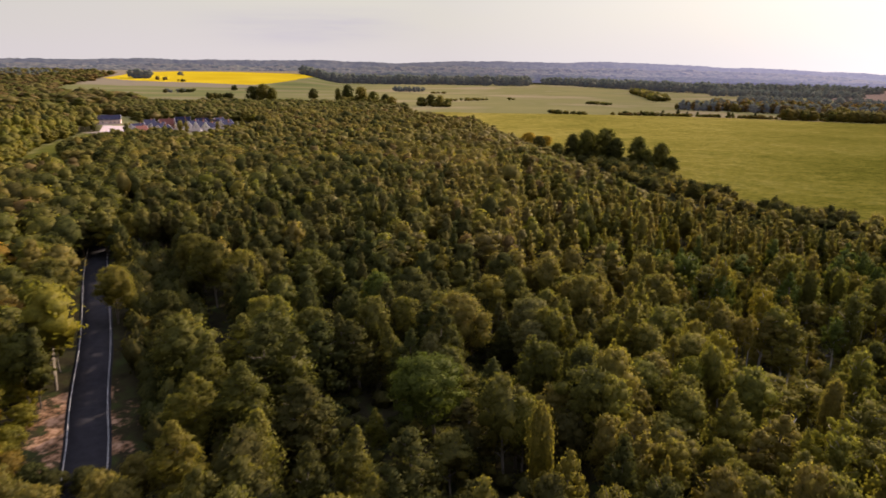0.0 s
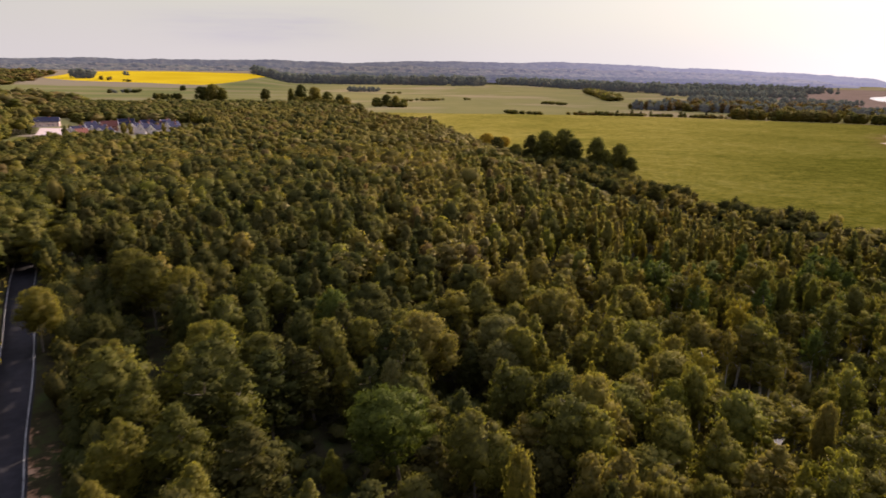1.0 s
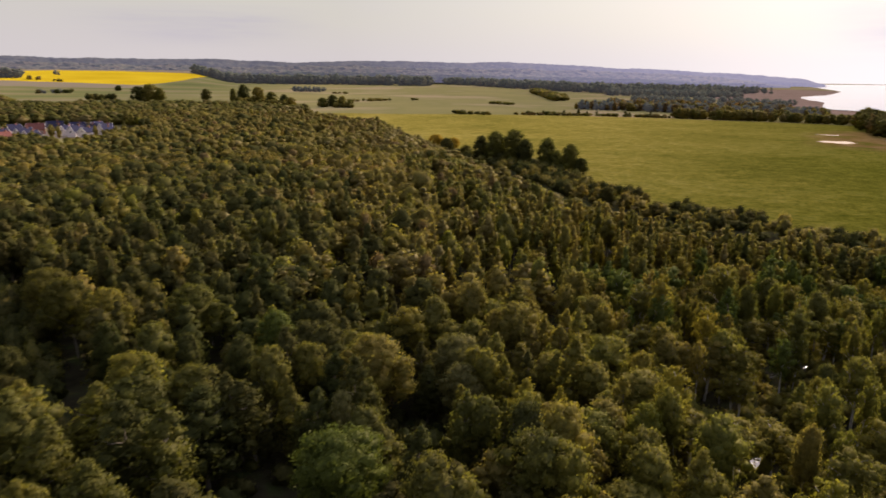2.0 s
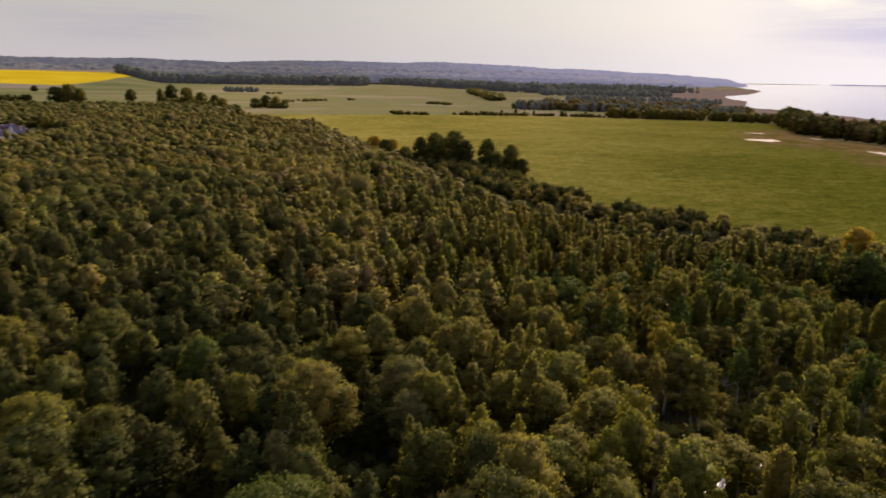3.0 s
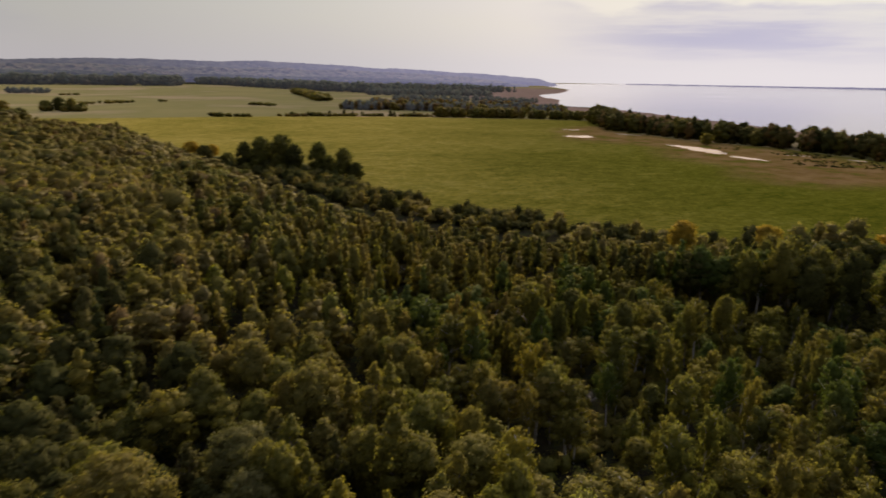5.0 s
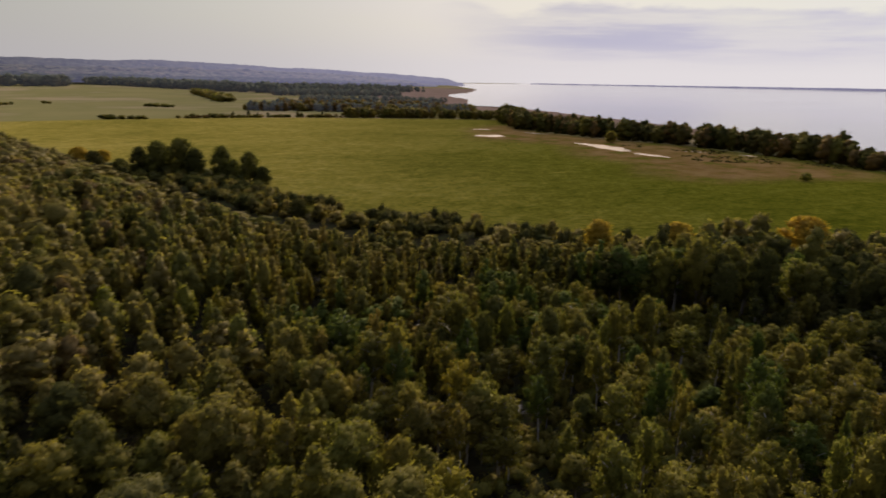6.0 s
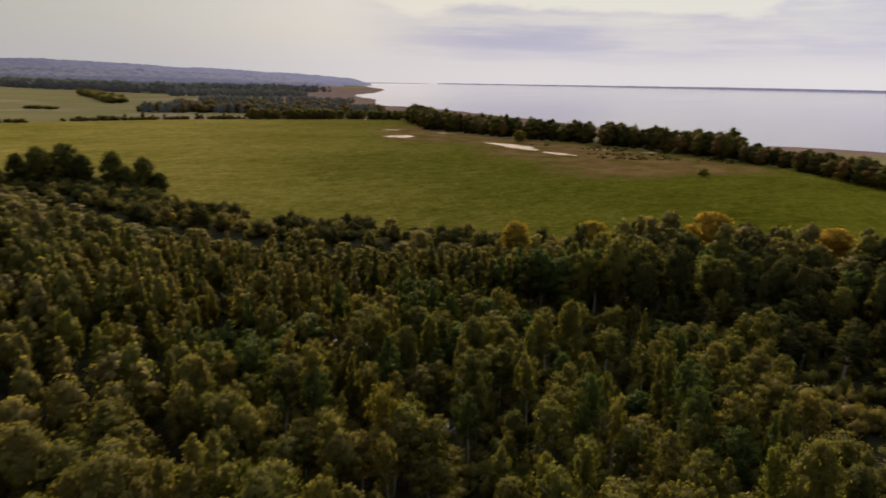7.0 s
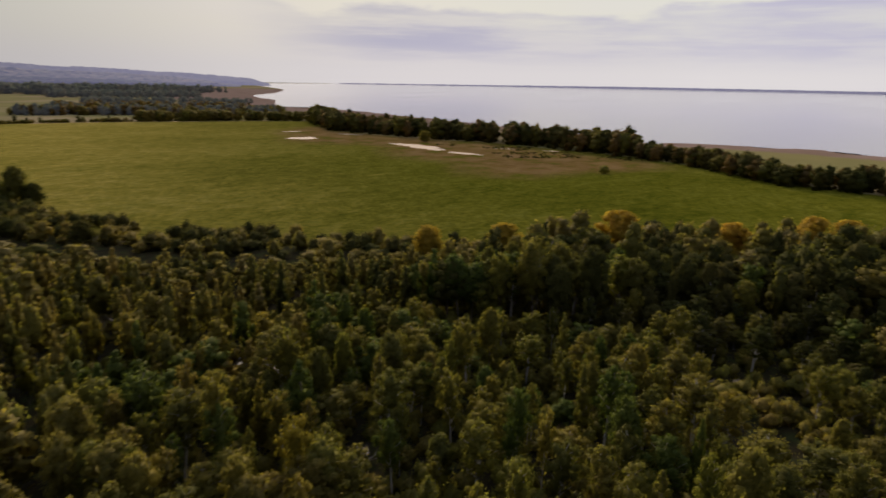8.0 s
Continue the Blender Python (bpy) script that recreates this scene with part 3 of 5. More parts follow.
def tube(path, radii, sides=5):
    path = np.asarray(path, float)
    a = np.linspace(0, 2 * math.pi, sides, endpoint=False)
    rings = []
    for i, p in enumerate(path):
        d = path[min(i + 1, len(path) - 1)] - path[max(i - 1, 0)]
        d = d / (np.linalg.norm(d) + 1e-9)
        u = np.cross(d, (0.3, 1, 0.1))
        u /= np.linalg.norm(u)
        w = np.cross(d, u)
        rings.append(p + radii[i] * (np.cos(a)[:, None] * u + np.sin(a)[:, None] * w))
    v = np.concatenate(rings)
    f = [(i * sides + j, i * sides + (j + 1) % sides, (i + 1) * sides + (j + 1) % sides, (i + 1) * sides + j) for i in range(len(path) - 1) for j in range(sides)]
    f = np.array(f)
    return v, np.concatenate([f[:, :3], f[:, (0, 2, 3)]])


def joined(parts):
    vs, fs, n = [], [], 0
    for v, f in parts:
        vs.append(v)
        fs.append(f + n)
        n += len(v)
    return np.concatenate(vs), np.concatenate(fs)


HABITS = ["broad", "tall", "sparse"]
SLIM = {"broad": 0.26, "tall": 0.20, "sparse": 0.20, "bush": 0.62, "full": 0.34}      # crown radius over height
SPAN = {"broad": (0.32, 0.58), "tall": (0.20, 0.36), "sparse": (0.38, 0.66), "bush": (0.04, 0.42), "full": (0.0, 0.34)}      # foot and widest height of the crown
BRANCHES = {"broad": 34, "tall": 44, "sparse": 34, "bush": 20, "full": 58}


def crown_profile(habit, foot, wide, z):
    """Crown radius over height, 0 to 1."""
    q = np.clip((z - wide) / (1.0 - wide), 0, 1)
    top = np.maximum(0.0, 1 - q ** 1.7) ** 0.85 if habit == "tall" else np.sqrt(np.maximum(0.0, 1 - q ** 2.1))
    return np.where(z < wide, 0.55 + 0.45 * (z - foot) / (wide - foot), top)


GOLD = (1 + 5 ** 0.5) / 2
ICO = np.array([(-1, GOLD, 0), (1, GOLD, 0), (-1, -GOLD, 0), (1, -GOLD, 0), (0, -1, GOLD), (0, 1, GOLD), (0, -1, -GOLD), (0, 1, -GOLD), (GOLD, 0, -1), (GOLD, 0, 1), (-GOLD, 0, -1), (-GOLD, 0, 1)]) / math.hypot(1, GOLD)
ICO_FACES = np.array([(0, 11, 5), (0, 5, 1), (0, 1, 7), (0, 7, 10), (0, 10, 11), (1, 5, 9), (5, 11, 4), (11, 10, 2), (10, 7, 6), (7, 1, 8), (3, 9, 4), (3, 4, 2), (3, 2, 6), (3, 6, 8), (3, 8, 9), (4, 9, 5), (2, 4, 11), (6, 2, 10), (8, 6, 7), (9, 8, 1)])


OCT = np.array([(1, 0, 0), (0, 1, 0), (-1, 0, 0), (0, -1, 0), (0, 0, 1), (0, 0, -1)], float)
OCT_FACES = np.array([(0, 1, 4), (1, 2, 4), (2, 3, 4), (3, 0, 4), (1, 0, 5), (2, 1, 5), (3, 2, 5), (0, 3, 5)])


def crown_clumps(rng, habit, k, foot, wide, lean, n, size):
    """Middles and sizes of the foliage clumps that make up a crown."""
    lobes = rng.uniform(0.72, 1.2, 5)
    mids, radii = [], []
    for i in range(n):
        z = foot + 0.05 + (0.95 - foot) * ((i + rng.uniform(0.2, 0.8)) / n) ** 0.85
        a = i * 2.39996 + rng.uniform(-0.6, 0.6)
        prof = float(crown_profile(habit, foot, wide, z))
        r = k * size * n ** -0.43 * rng.uniform(0.72, 1.28) * (0.55 + 0.45 * prof)
        off = max(0.15 * k * prof, prof * k * lobes[int(a * 5 / 6.2832) % 5] - r * 0.8) * rng.uniform(0.75, 1.05)
        mids.append((math.cos(a) * off + lean[0] * 2.5 * z, math.sin(a) * off + lean[1] * 2.5 * z, min(z, 1.0 - 0.75 * r)))
        radii.append(r)
    for z in ((wide, 0.5 * (wide + 0.86), 0.84) if n > 6 else (0.5 * (wide + 0.86),)):
        mids.append((lean[0] * 2.5 * z, lean[1] * 2.5 * z, z))
        radii.append(k * float(crown_profile(habit, foot, wide, z)) * (0.42 if habit == "sparse" else 0.62))
    return np.array(mids), np.array(radii)


def clump_mesh(rng, mids, radii, fine=True):
    """Each clump as a small uneven lump: vertices, faces, normals."""
    n = len(mids)
    ball, sides = (ICO, ICO_FACES) if fine else (OCT * 1.15, OCT_FACES)
    turn_of = rng.uniform(0, 6.28, n)
    c, q = np.cos(turn_of)[:, None], np.sin(turn_of)[:, None]
    round_dir = np.stack([c * ball[:, 0] - q * ball[:, 1], q * ball[:, 0] + c * ball[:, 1], np.broadcast_to(ball[:, 2], (n, len(ball)))], -1)
    v = mids[:, None] + round_dir * rng.uniform(0.72, 1.22, (n, len(ball), 1)) * radii[:, None, None] * (1, 1, 0.95)
    axis_mid = np.array([0, 0, 0.5 * (mids[:, 2].min() + mids[:, 2].max())])
    out = mids - axis_mid
    out /= np.linalg.norm(out, axis=1)[:, None] + 1e-9
    nrm = round_dir + 0.55 * out[:, None]
    nrm /= np.linalg.norm(nrm, axis=2)[..., None]
    f = sides[None] + (np.arange(n) * len(ball))[:, None, None]
    return v.reshape(-1, 3), f.reshape(-1, 3), nrm.reshape(-1, 3)


def tufts(rng, mids, radii, count, size, crisp=0.25):
    """Leaf sprays over the outer sides of the clumps: vertices, faces, normals."""
    w = radii ** 2
    i = rng.choice(len(mids), count, p=w / w.sum())
    axis_mid = np.array([0, 0, 0.5 * (mids[:, 2].min() + mids[:, 2].max())])
    out = mids[i] - axis_mid
    out /= np.linalg.norm(out, axis=1)[:, None] + 1e-9
    d = rng.normal(size=(count, 3)) + 0.75 * out + (0, 0, 0.35)
    d /= np.linalg.norm(d, axis=1)[:, None]
    c = mids[i] + d * (radii[i] * rng.uniform(0.9, 1.45 + 0.3 * crisp, count))[:, None] * (1, 1, 0.85)
    face = d + rng.normal(0, 0.55, (count, 3))
    face /= np.linalg.norm(face, axis=1)[:, None]
    t = np.cross(face, rng.normal(size=(count, 3)))
    t /= np.linalg.norm(t, axis=1)[:, None] + 1e-9
    b = np.cross(face, t)
    a = size * rng.uniform(0.55, 1.4, count)[:, None]
    l = a * rng.uniform(0.5, 0.95, count)[:, None]
    v = np.stack([c - t * a * 0.6, c + t * a * 0.45 - b * l * 0.6, c + t * a * 0.35 + b * l * 0.6], 1)
    soft = (1 - crisp) * d + crisp * face + 0.3 * out
    soft /= np.linalg.norm(soft, axis=1)[:, None]
    return v.reshape(-1, 3), np.arange(count * 3).reshape(-1, 3), np.repeat(soft, 3, 0)


def tree_shape(seed, habit, leaves, size, branched=True, up=0.35, clumps=8):
    """A tree of height 1 and crown radius 1, scaled when planted: (trunk verts, faces), (crown verts, faces, normals)."""
    rng = np.random.default_rng(seed)
    k, (foot, wide), n = SLIM[habit], SPAN[habit], BRANCHES[habit]
    if not branched and habit in ("broad", "tall"):
        foot = foot + (0.05 if habit == "broad" else 0.0)                         # closed canopy
    lean = rng.normal(0, 0.018, 2)

    def stem_at(z):
        return np.array([lean[0] * 2.5 * z, lean[1] * 2.5 * z, z])
    roots, tips, girth = [], [], []
    lobes = rng.uniform(0.78, 1.15, 5)
    for i in range(n):
        u = (i + rng.uniform(0.1, 0.9)) / n
        z = foot + (0.99 - foot) * u ** (0.9 if habit != "tall" else 1.0)
        a = i * 2.39996 + rng.uniform(-0.5, 0.5)
        prof = float(crown_profile(habit, foot, wide, z))
        reach = prof * rng.uniform(0.62, 1.0) * lobes[int(a * 5 / 6.2832) % 5]
        tip = np.array([math.cos(a) * reach * k, math.sin(a) * reach * k, 0]) + stem_at(z)
        root = stem_at(max(foot * 0.7, z - reach * k * rng.uniform(0.5, 1.1) - 0.03))
        roots.append(root)
        tips.append(tip)
        girth.append(k * (0.10 + 0.16 * prof) * rng.uniform(0.7, 1.25) * (1.6 if habit in ("bush", "full") else 1.0))
    roots, tips, girth = np.array(roots), np.array(tips), np.array(girth)
    thin_share = 0.45 if habit == "sparse" else 0.2
    mids, radii = crown_clumps(rng, habit, k, foot, wide, lean, clumps, (1.0 if habit in ("sparse", "bush") else 1.3) * (0.78 if branched else 0.9 if clumps > 9 else 1.05))
    crown = [clump_mesh(rng, mids, radii, branched or clumps > 9 or habit in HABITS), tufts(rng, mids, radii, int(leaves * (1 - thin_share)), size, 0.8 if branched else 0.45), sprays(rng, roots, tips, girth, int(leaves * thin_share), size, up, 0.4 if branched else 0.8)]
    cv, cf = joined([c[:2] for c in crown])
    cn = np.concatenate([c[2] for c in crown])
    cv = cv / (k, k, 1.0)
    stem = np.array([stem_at(z) for z in (-0.02, 0.35, 0.65, 0.93)])
    parts = [tube(stem, [0.014, 0.011, 0.007, 0.002], 6 if branched else 3)]
    if branched:
        for i in range(0, n, 3):
            parts.append(tube([roots[i], 0.5 * (roots[i] + tips[i]) + (0, 0, 0.008), tips[i]], [0.006, 0.004, 0.0015], 4))
    tv, tf = joined(parts)
    return (tv / (k, k, 1.0), tf), (cv, cf, cn)


def planted(poly, spacing, seed):
    """Places on an uneven grid inside an outline."""
    rng = np.random.default_rng(seed)
    p = np.asarray(poly, float)
    lo, hi = p.min(0), p.max(0)
    xs, ys = np.arange(lo[0], hi[0], spacing), np.arange(lo[1], hi[1], spacing * 0.87)
    gx, gy = np.meshgrid(xs, ys)
    gx = gx + (np.arange(len(ys)) % 2)[:, None] * spacing * 0.5
    pts = np.stack([gx.ravel(), gy.ravel()], 1) + rng.uniform(-0.42, 0.42, (gx.size, 2)) * spacing
    return pts[inside_by(poly, pts) > 0]


def wood(name, rows, shapes, label, category="trees", kind="stuff"):
    """Many trees in one mesh. rows: (x, y, z, height, radius, turn, shape, leaf index, tint)."""
    vs, fs, ms, ts, ns, n = [], [], [], [], [], 0
    rows = np.asarray(rows, float)
    for s in np.unique(rows[:, 6].astype(int)):
        sel = rows[rows[:, 6].astype(int) == s]
        (tv, tf), (cv, cf, cn) = shapes[s]
        flat_n = np.concatenate([tv * (1, 1, 0) + 1e-3, cn])
        flat_n /= np.linalg.norm(flat_n, axis=1)[:, None]
        v = np.concatenate([tv, cv])
        f = np.concatenate([tf, cf + len(tv)])
        isleaf = np.concatenate([np.zeros(len(tf), bool), np.ones(len(cf), bool)])
        c, q = np.cos(sel[:, 5])[:, None], np.sin(sel[:, 5])[:, None]
        R = sel[:, 4][:, None]
        out = np.stack([sel[:, 0][:, None] + R * (c * v[:, 0] - q * v[:, 1]), sel[:, 1][:, None] + R * (q * v[:, 0] + c * v[:, 1]), sel[:, 2][:, None] + sel[:, 3][:, None] * v[:, 2]], -1)
        vs.append(out.reshape(-1, 3))
        ns.append(np.stack([c * flat_n[:, 0] - q * flat_n[:, 1], q * flat_n[:, 0] + c * flat_n[:, 1], np.broadcast_to(flat_n[:, 2], (len(sel), len(v)))], -1).reshape(-1, 3))
        fs.append((f[None] + (np.arange(len(sel)) * len(v))[:, None, None]).reshape(-1, 3) + n)
        ms.append(np.where(isleaf[None], sel[:, 7][:, None], BARKI).ravel())
        ts.append(np.repeat(sel[:, 8], len(v)))
        n += len(sel) * len(v)
    ob = mesh_object(name, np.concatenate(vs), np.concatenate(fs), LEAVES + [BARK], np.concatenate(ms), {"tint": np.concatenate(ts), "glow": np.ones(n)}, normals=np.concatenate(ns))
    return tagged(ob, label, category, kind=kind)


def single_tree(name, label, x, y, h, r, shape, leaf, bark, group="", category="tree"):
    """One tree as a thing: trunk with limbs, and crown."""
    root = new(name)
    (tv, tf), (cv, cf, cn) = shape
    mesh_object("trunk", tv, tf, [bark], parent=root)
    squat = cn * (0.24, 0.24, 1.0) if h == 1 else cn * (r / h, r / h, 1.0)      # the planting stretches them back
    mesh_object("crown", cv, cf, [leaf], parent=root, normals=squat / np.linalg.norm(squat, axis=1)[:, None])
    root.matrix_world = pose(x, y, 0) @ Matrix.Diagonal((r, r, h, 1))
    return tagged(root, label, category, group)


rng = np.random.default_rng(21)
GLADES = [(54.5, 88.5, 4.0), (61.5, 90, 4.2), (73.5, 113.5, 4.0), (93, 94, 3.0), (48.5, 90.5, 3.0), (80.5, 152, 3.2), (74.5, 184, 3.6), (49.5, 97.5, 2.6), (82.5, 115.5, 2.4), (69, 107.3, 2.2), (71.3, 138.8, 2.4)]      # pools under the alders
CREEK = [(74, 225), (92, 190), (112, 148), (127, 104), (133, 78), (118, 62), (104, 44)]
pts = planted(FOREST, 4.8, 22)
edge = inside_by(FOREST, pts)
from_creek = off_line(CREEK, pts)
SHADY_GAPS = [[(-86, 178), (-76, 173), (-60, 142), (-45, 127), (-37, 113), (-33, 104), (-45, 95), (-53, 104), (-62, 123), (-70, 140), (-82, 165)], [(-22, 92), (-17, 76), (-10, 64), (-3, 70), (-4, 78), (-13, 88)]]      # deep shade between the stands
GOLDEN = [(153, 164.6, 12.2, 4.8), (170.5, 149.3, 12.4, 5.0), (190, 122.8, 16.4, 6.2), (203, 96, 14.5, 5.6), (222, 78, 15.6, 6.0), (231, 70, 14.5, 5.6), (118, 349, 8, 3.2), (60, 452, 11, 5.0), (70, 440, 10, 4.5)]
HERO = [(-40, 96.8, 14.5, 3.9, 1), (-36.5, 87.5, 14, 4.1, 1), (-33.5, 78, 13, 4.0, 1), (-25.2, 77.5, 14.5, 4.6, 1), (-23.5, 67, 13, 4.2, 1), (-25, 57, 13, 3.8, 1), (-30, 66, 12.5, 3.8, 1), (-10.8, 64.8, 12.5, 2.8, 1),
        (-7.2, 59, 11, 2.6, 1), (-28, 130.5, 15, 5.0, 0), (-15, 123.5, 13, 3.6, 1), (-21, 102, 13, 4.2, 0), (-8.5, 79.4, 7, 1.7, 1), (-29.5, 97.6, 8, 2.0, 1), (-6, 107.5, 13, 3.6, 0), (-7.5, 97, 11.5, 3.0, 1),
        (-30, 108, 13, 4.2, 0), (-50.5, 136.5, 15.3, 4.6, 0), (-43, 132, 14.5, 4.4, 0), (-57, 147, 14.5, 4.6, 0)]
LANDMARKS = [(3, 103.6, 15.0, 5.2, 0), (-0.6, 82.0, 14.0, 5.4, 1), (-1.4, 93.0, 12.6, 1.9, 2), (-12.5, 120.2, 13.5, 3.2, 1), (17.2, 109, 12.8, 4.4, 2), (16.0, 102, 11.0, 3.4, 2)]
keep = (edge > 1.0) & (from_creek > 3.5) & (np.hypot(pts[:, 0] - 127, pts[:, 1] - 75) > 8.5) & ((off_line(ROAD_AXIS, pts) > 9.5) | (pts[:, 1] > 215)) & ((off_line(ROAD_AXIS, pts) > 13.5) | (pts[:, 1] > 172))
for gx, gy, _, gr, _ in HERO:
    keep &= np.hypot(pts[:, 0] - gx, pts[:, 1] - gy) > gr * 0.95
for gx, gy, _, gr, _ in LANDMARKS:
    keep &= np.hypot(pts[:, 0] - gx, pts[:, 1] - gy) > gr * 0.9
for gx, gy, _, gr in GOLDEN:
    keep &= np.hypot(pts[:, 0] - gx, pts[:, 1] - gy) > gr
keep &= (off_line([(136, 71), (104, 66)], pts) > 4.4) & (off_line([(132, 77), (108, 70)], pts) > 4.2)
for outline in SHADY_GAPS:
    keep &= inside_by(outline, pts) < 0
for gx, gy, gr in GLADES:
    keep &= (off_line([(gx, gy), (gx - 4.5, gy - 5.5)], pts) > 1.5) & (np.hypot(pts[:, 0] - gx, pts[:, 1] - gy) > 0.7 * gr)
pts, edge, from_creek = pts[keep], edge[keep], from_creek[keep]
# none right behind the start
ahead = (pts[:, 1] > -20) | (pts[:, 0] > 60)
pts, edge, from_creek = pts[ahead], edge[ahead], from_creek[ahead]
dist = np.hypot(pts[:, 0] - 12, pts[:, 1] - 40)
wet = step(pts[:, 0], 20, 75) * (1 - step(pts[:, 1], 150, 230))
fore = np.exp(-((pts[:, 0] + 28) ** 2 + (pts[:, 1] - 78) ** 2) / 900.0)
thin = (rng.random(len(pts)) > 0.6 * fore) & ((dist < 330) | (rng.random(len(pts)) < 0.72)) & ((rng.random(len(pts)) > 0.06 * wet) | (edge < 40))
pts, edge, from_creek, dist = pts[thin], edge[thin], from_creek[thin], dist[thin]
N = len(pts)


def patchy(p, scale, seed):
    return np.array([noise.noise((x / scale + seed * 17.3, y / scale - seed * 5.1, seed)) for x, y in p])


gap = patchy(pts, 13.0, 9) < -0.30 + 0.12 * (dist > 320)
hollow = np.exp(-(((pts[:, 0] + 7) / 9) ** 2 + ((pts[:, 1] - 66) / 12) ** 2))
open_up = (gap & (rng.random(N) < 0.75)) | ((dist < 140) & (pts[:, 0] < 40) & (rng.random(N) < 0.14)) | (rng.random(N) < 0.55 * hollow)
pts, edge, from_creek, dist = pts[~open_up], edge[~open_up], from_creek[~open_up], dist[~open_up]
N = len(pts)
n_tall, n_kind, n_tone = patchy(pts, 45.0, 1), patchy(pts, 60.0, 2), patchy(pts, 18.0, 3)
swamp = step(pts[:, 0], 20, 75) * (1 - step(pts[:, 1], 150, 230))           # slender alders in the wet east
height = 12.2 + 1.5 * n_tall + (1.8 + 1.2 * step(dist, 150, 300)) * n_tone + rng.normal(0, 1.7, N) * (1 - 0.65 * step(dist, 150, 350)) - 1.2 * swamp
pool_sight = np.min([off_line([(gx + 9.0, gy + 9.0), (gx - 9.0, gy - 9.0)], pts) for gx, gy, _ in GLADES[:5]], axis=0)      # alders lowered in line with the pools to fit the camera's view
front = np.exp(-((pts[:, 0] + 28) ** 2 + (pts[:, 1] - 78) ** 2) / 900.0)    # taller, wider trees beside the road
low_edge = (1 - step(edge, 4, 52)) * step(pts[:, 1], 120, 160) * (1 - step(pts[:, 1], 520, 600)) * (pts[:, 0] > 30)
low_rim = (1 - step(edge, 5, 28)) * step(pts[:, 1], 150, 180) * (1 - step(pts[:, 1], 400, 470)) * (pts[:, 0] > 30)
tall_edge = (edge < 45) * (1 - step(pts[:, 1], 120, 170)) * (pts[:, 0] > 110)
by_creek = (1 - step(from_creek, 10, 30)) * step(pts[:, 0], 85, 105) * (1 - step(pts[:, 1], 130, 160)) * (edge > 45)
height = height + 1.2 * swamp * (rng.random(N) < 0.3) + 2.0 * front - 3.6 * low_edge - 3.4 * low_rim + 3.4 * tall_edge - 2.0 * by_creek
for gx, gy, _, gr in GOLDEN[:6]:                                              # growth south-west of the golden trees lowered for the camera's view
    ax = np.array([17.0 - gx, 42.0 - gy]) / math.hypot(17 - gx, 42 - gy)
    rel = pts - (gx, gy)
    fore_of, aside = rel @ ax, np.abs(rel @ np.array([-ax[1], ax[0]]))
    height = np.where((fore_of > 0) & (fore_of < 22) & (aside < gr), np.minimum(height, 6.5 + 0.1 * fore_of), height)
radius = np.clip(3.0 + 0.7 * n_tall + rng.normal(0, 0.7, N) + 1.5 * front - 0.75 * swamp + 0.8 * tall_edge, 1.3, 5.0) * (1 + 0.22 * step(dist, 120, 300))
u = rng.random(N)
leaf = np.where(n_kind + 0.5 * n_tone + 0.14 * rng.normal(size=N) > -0.08, OLIVE, GREEN)
leaf = np.where((pts[:, 1] > 140) & ((n_kind < -0.05) & (u < 0.25) | (u > 0.90)), GREY, leaf)
leaf = np.where((pts[:, 1] > 230) & (pts[:, 0] > 20) & (u < 0.32), GREY, leaf)
green_wet = swamp * (edge > 30)
leaf = np.where(rng.random(N) < 0.85 * green_wet, np.where(rng.random(N) < 0.50 + 0.25 * (pts[:, 0] > 78), GREEN, np.where(rng.random(N) < 0.4, DEEP, OLIVE)), leaf)
ruddy = step(pts[:, 1], 125, 170) * (1 - step(pts[:, 0], 25, 60)) * step(pts[:, 0] + 0.4 * pts[:, 1], 20, 60)
leaf = np.where(rng.random(N) < 0.5 * ruddy, np.where(rng.random(N) < 0.15, RUST, OLIVE), leaf)
north = step(pts[:, 1], 190, 260) * step(pts[:, 0], -10, 40)                         # ruddy stand towards the clump
leaf = np.where(rng.random(N) < 0.65 * north, np.where(rng.random(N) < 0.12, RUST, np.where(rng.random(N) < 0.5, GREY, OLIVE)), leaf)
shade = np.exp(-(((pts[:, 0] + 14) / 20) ** 2 + ((pts[:, 1] - 122) / 26) ** 2))             # shade put into the leaf colour south of the bend
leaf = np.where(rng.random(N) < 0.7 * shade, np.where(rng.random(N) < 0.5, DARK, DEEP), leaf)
west = (1 - step(pts[:, 0] + 0.10 * pts[:, 1], 0, 42)) * (1 - 0.7 * step(pts[:, 1], 200, 420))      # darker stand beside the road, some of its shade put into leaf colour
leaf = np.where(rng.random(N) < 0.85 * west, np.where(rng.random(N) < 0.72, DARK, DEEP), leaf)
hollow_shade = np.exp(-(((pts[:, 0] + 6) / 12) ** 2 + ((pts[:, 1] - 74) / 18) ** 2))            # low trees in a hollow, shade put into their leaf colour
leaf = np.where(rng.random(N) < 0.8 * hollow_shade, np.where(rng.random(N) < 0.6, DARK, DEEP), leaf)
height = (height - 2.2 * hollow_shade) * np.where(pool_sight < 2.6, 0.62, 1.0)
east = (edge < 48) & (pts[:, 0] > 75) & (pts[:, 1] < 260)                             # dark band along the meadow, shaded sides partly put into leaf colour
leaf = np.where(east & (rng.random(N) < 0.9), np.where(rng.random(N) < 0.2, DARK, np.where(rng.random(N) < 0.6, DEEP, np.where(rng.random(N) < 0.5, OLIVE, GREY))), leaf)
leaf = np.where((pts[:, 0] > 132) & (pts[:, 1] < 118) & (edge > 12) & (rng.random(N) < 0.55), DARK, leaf)
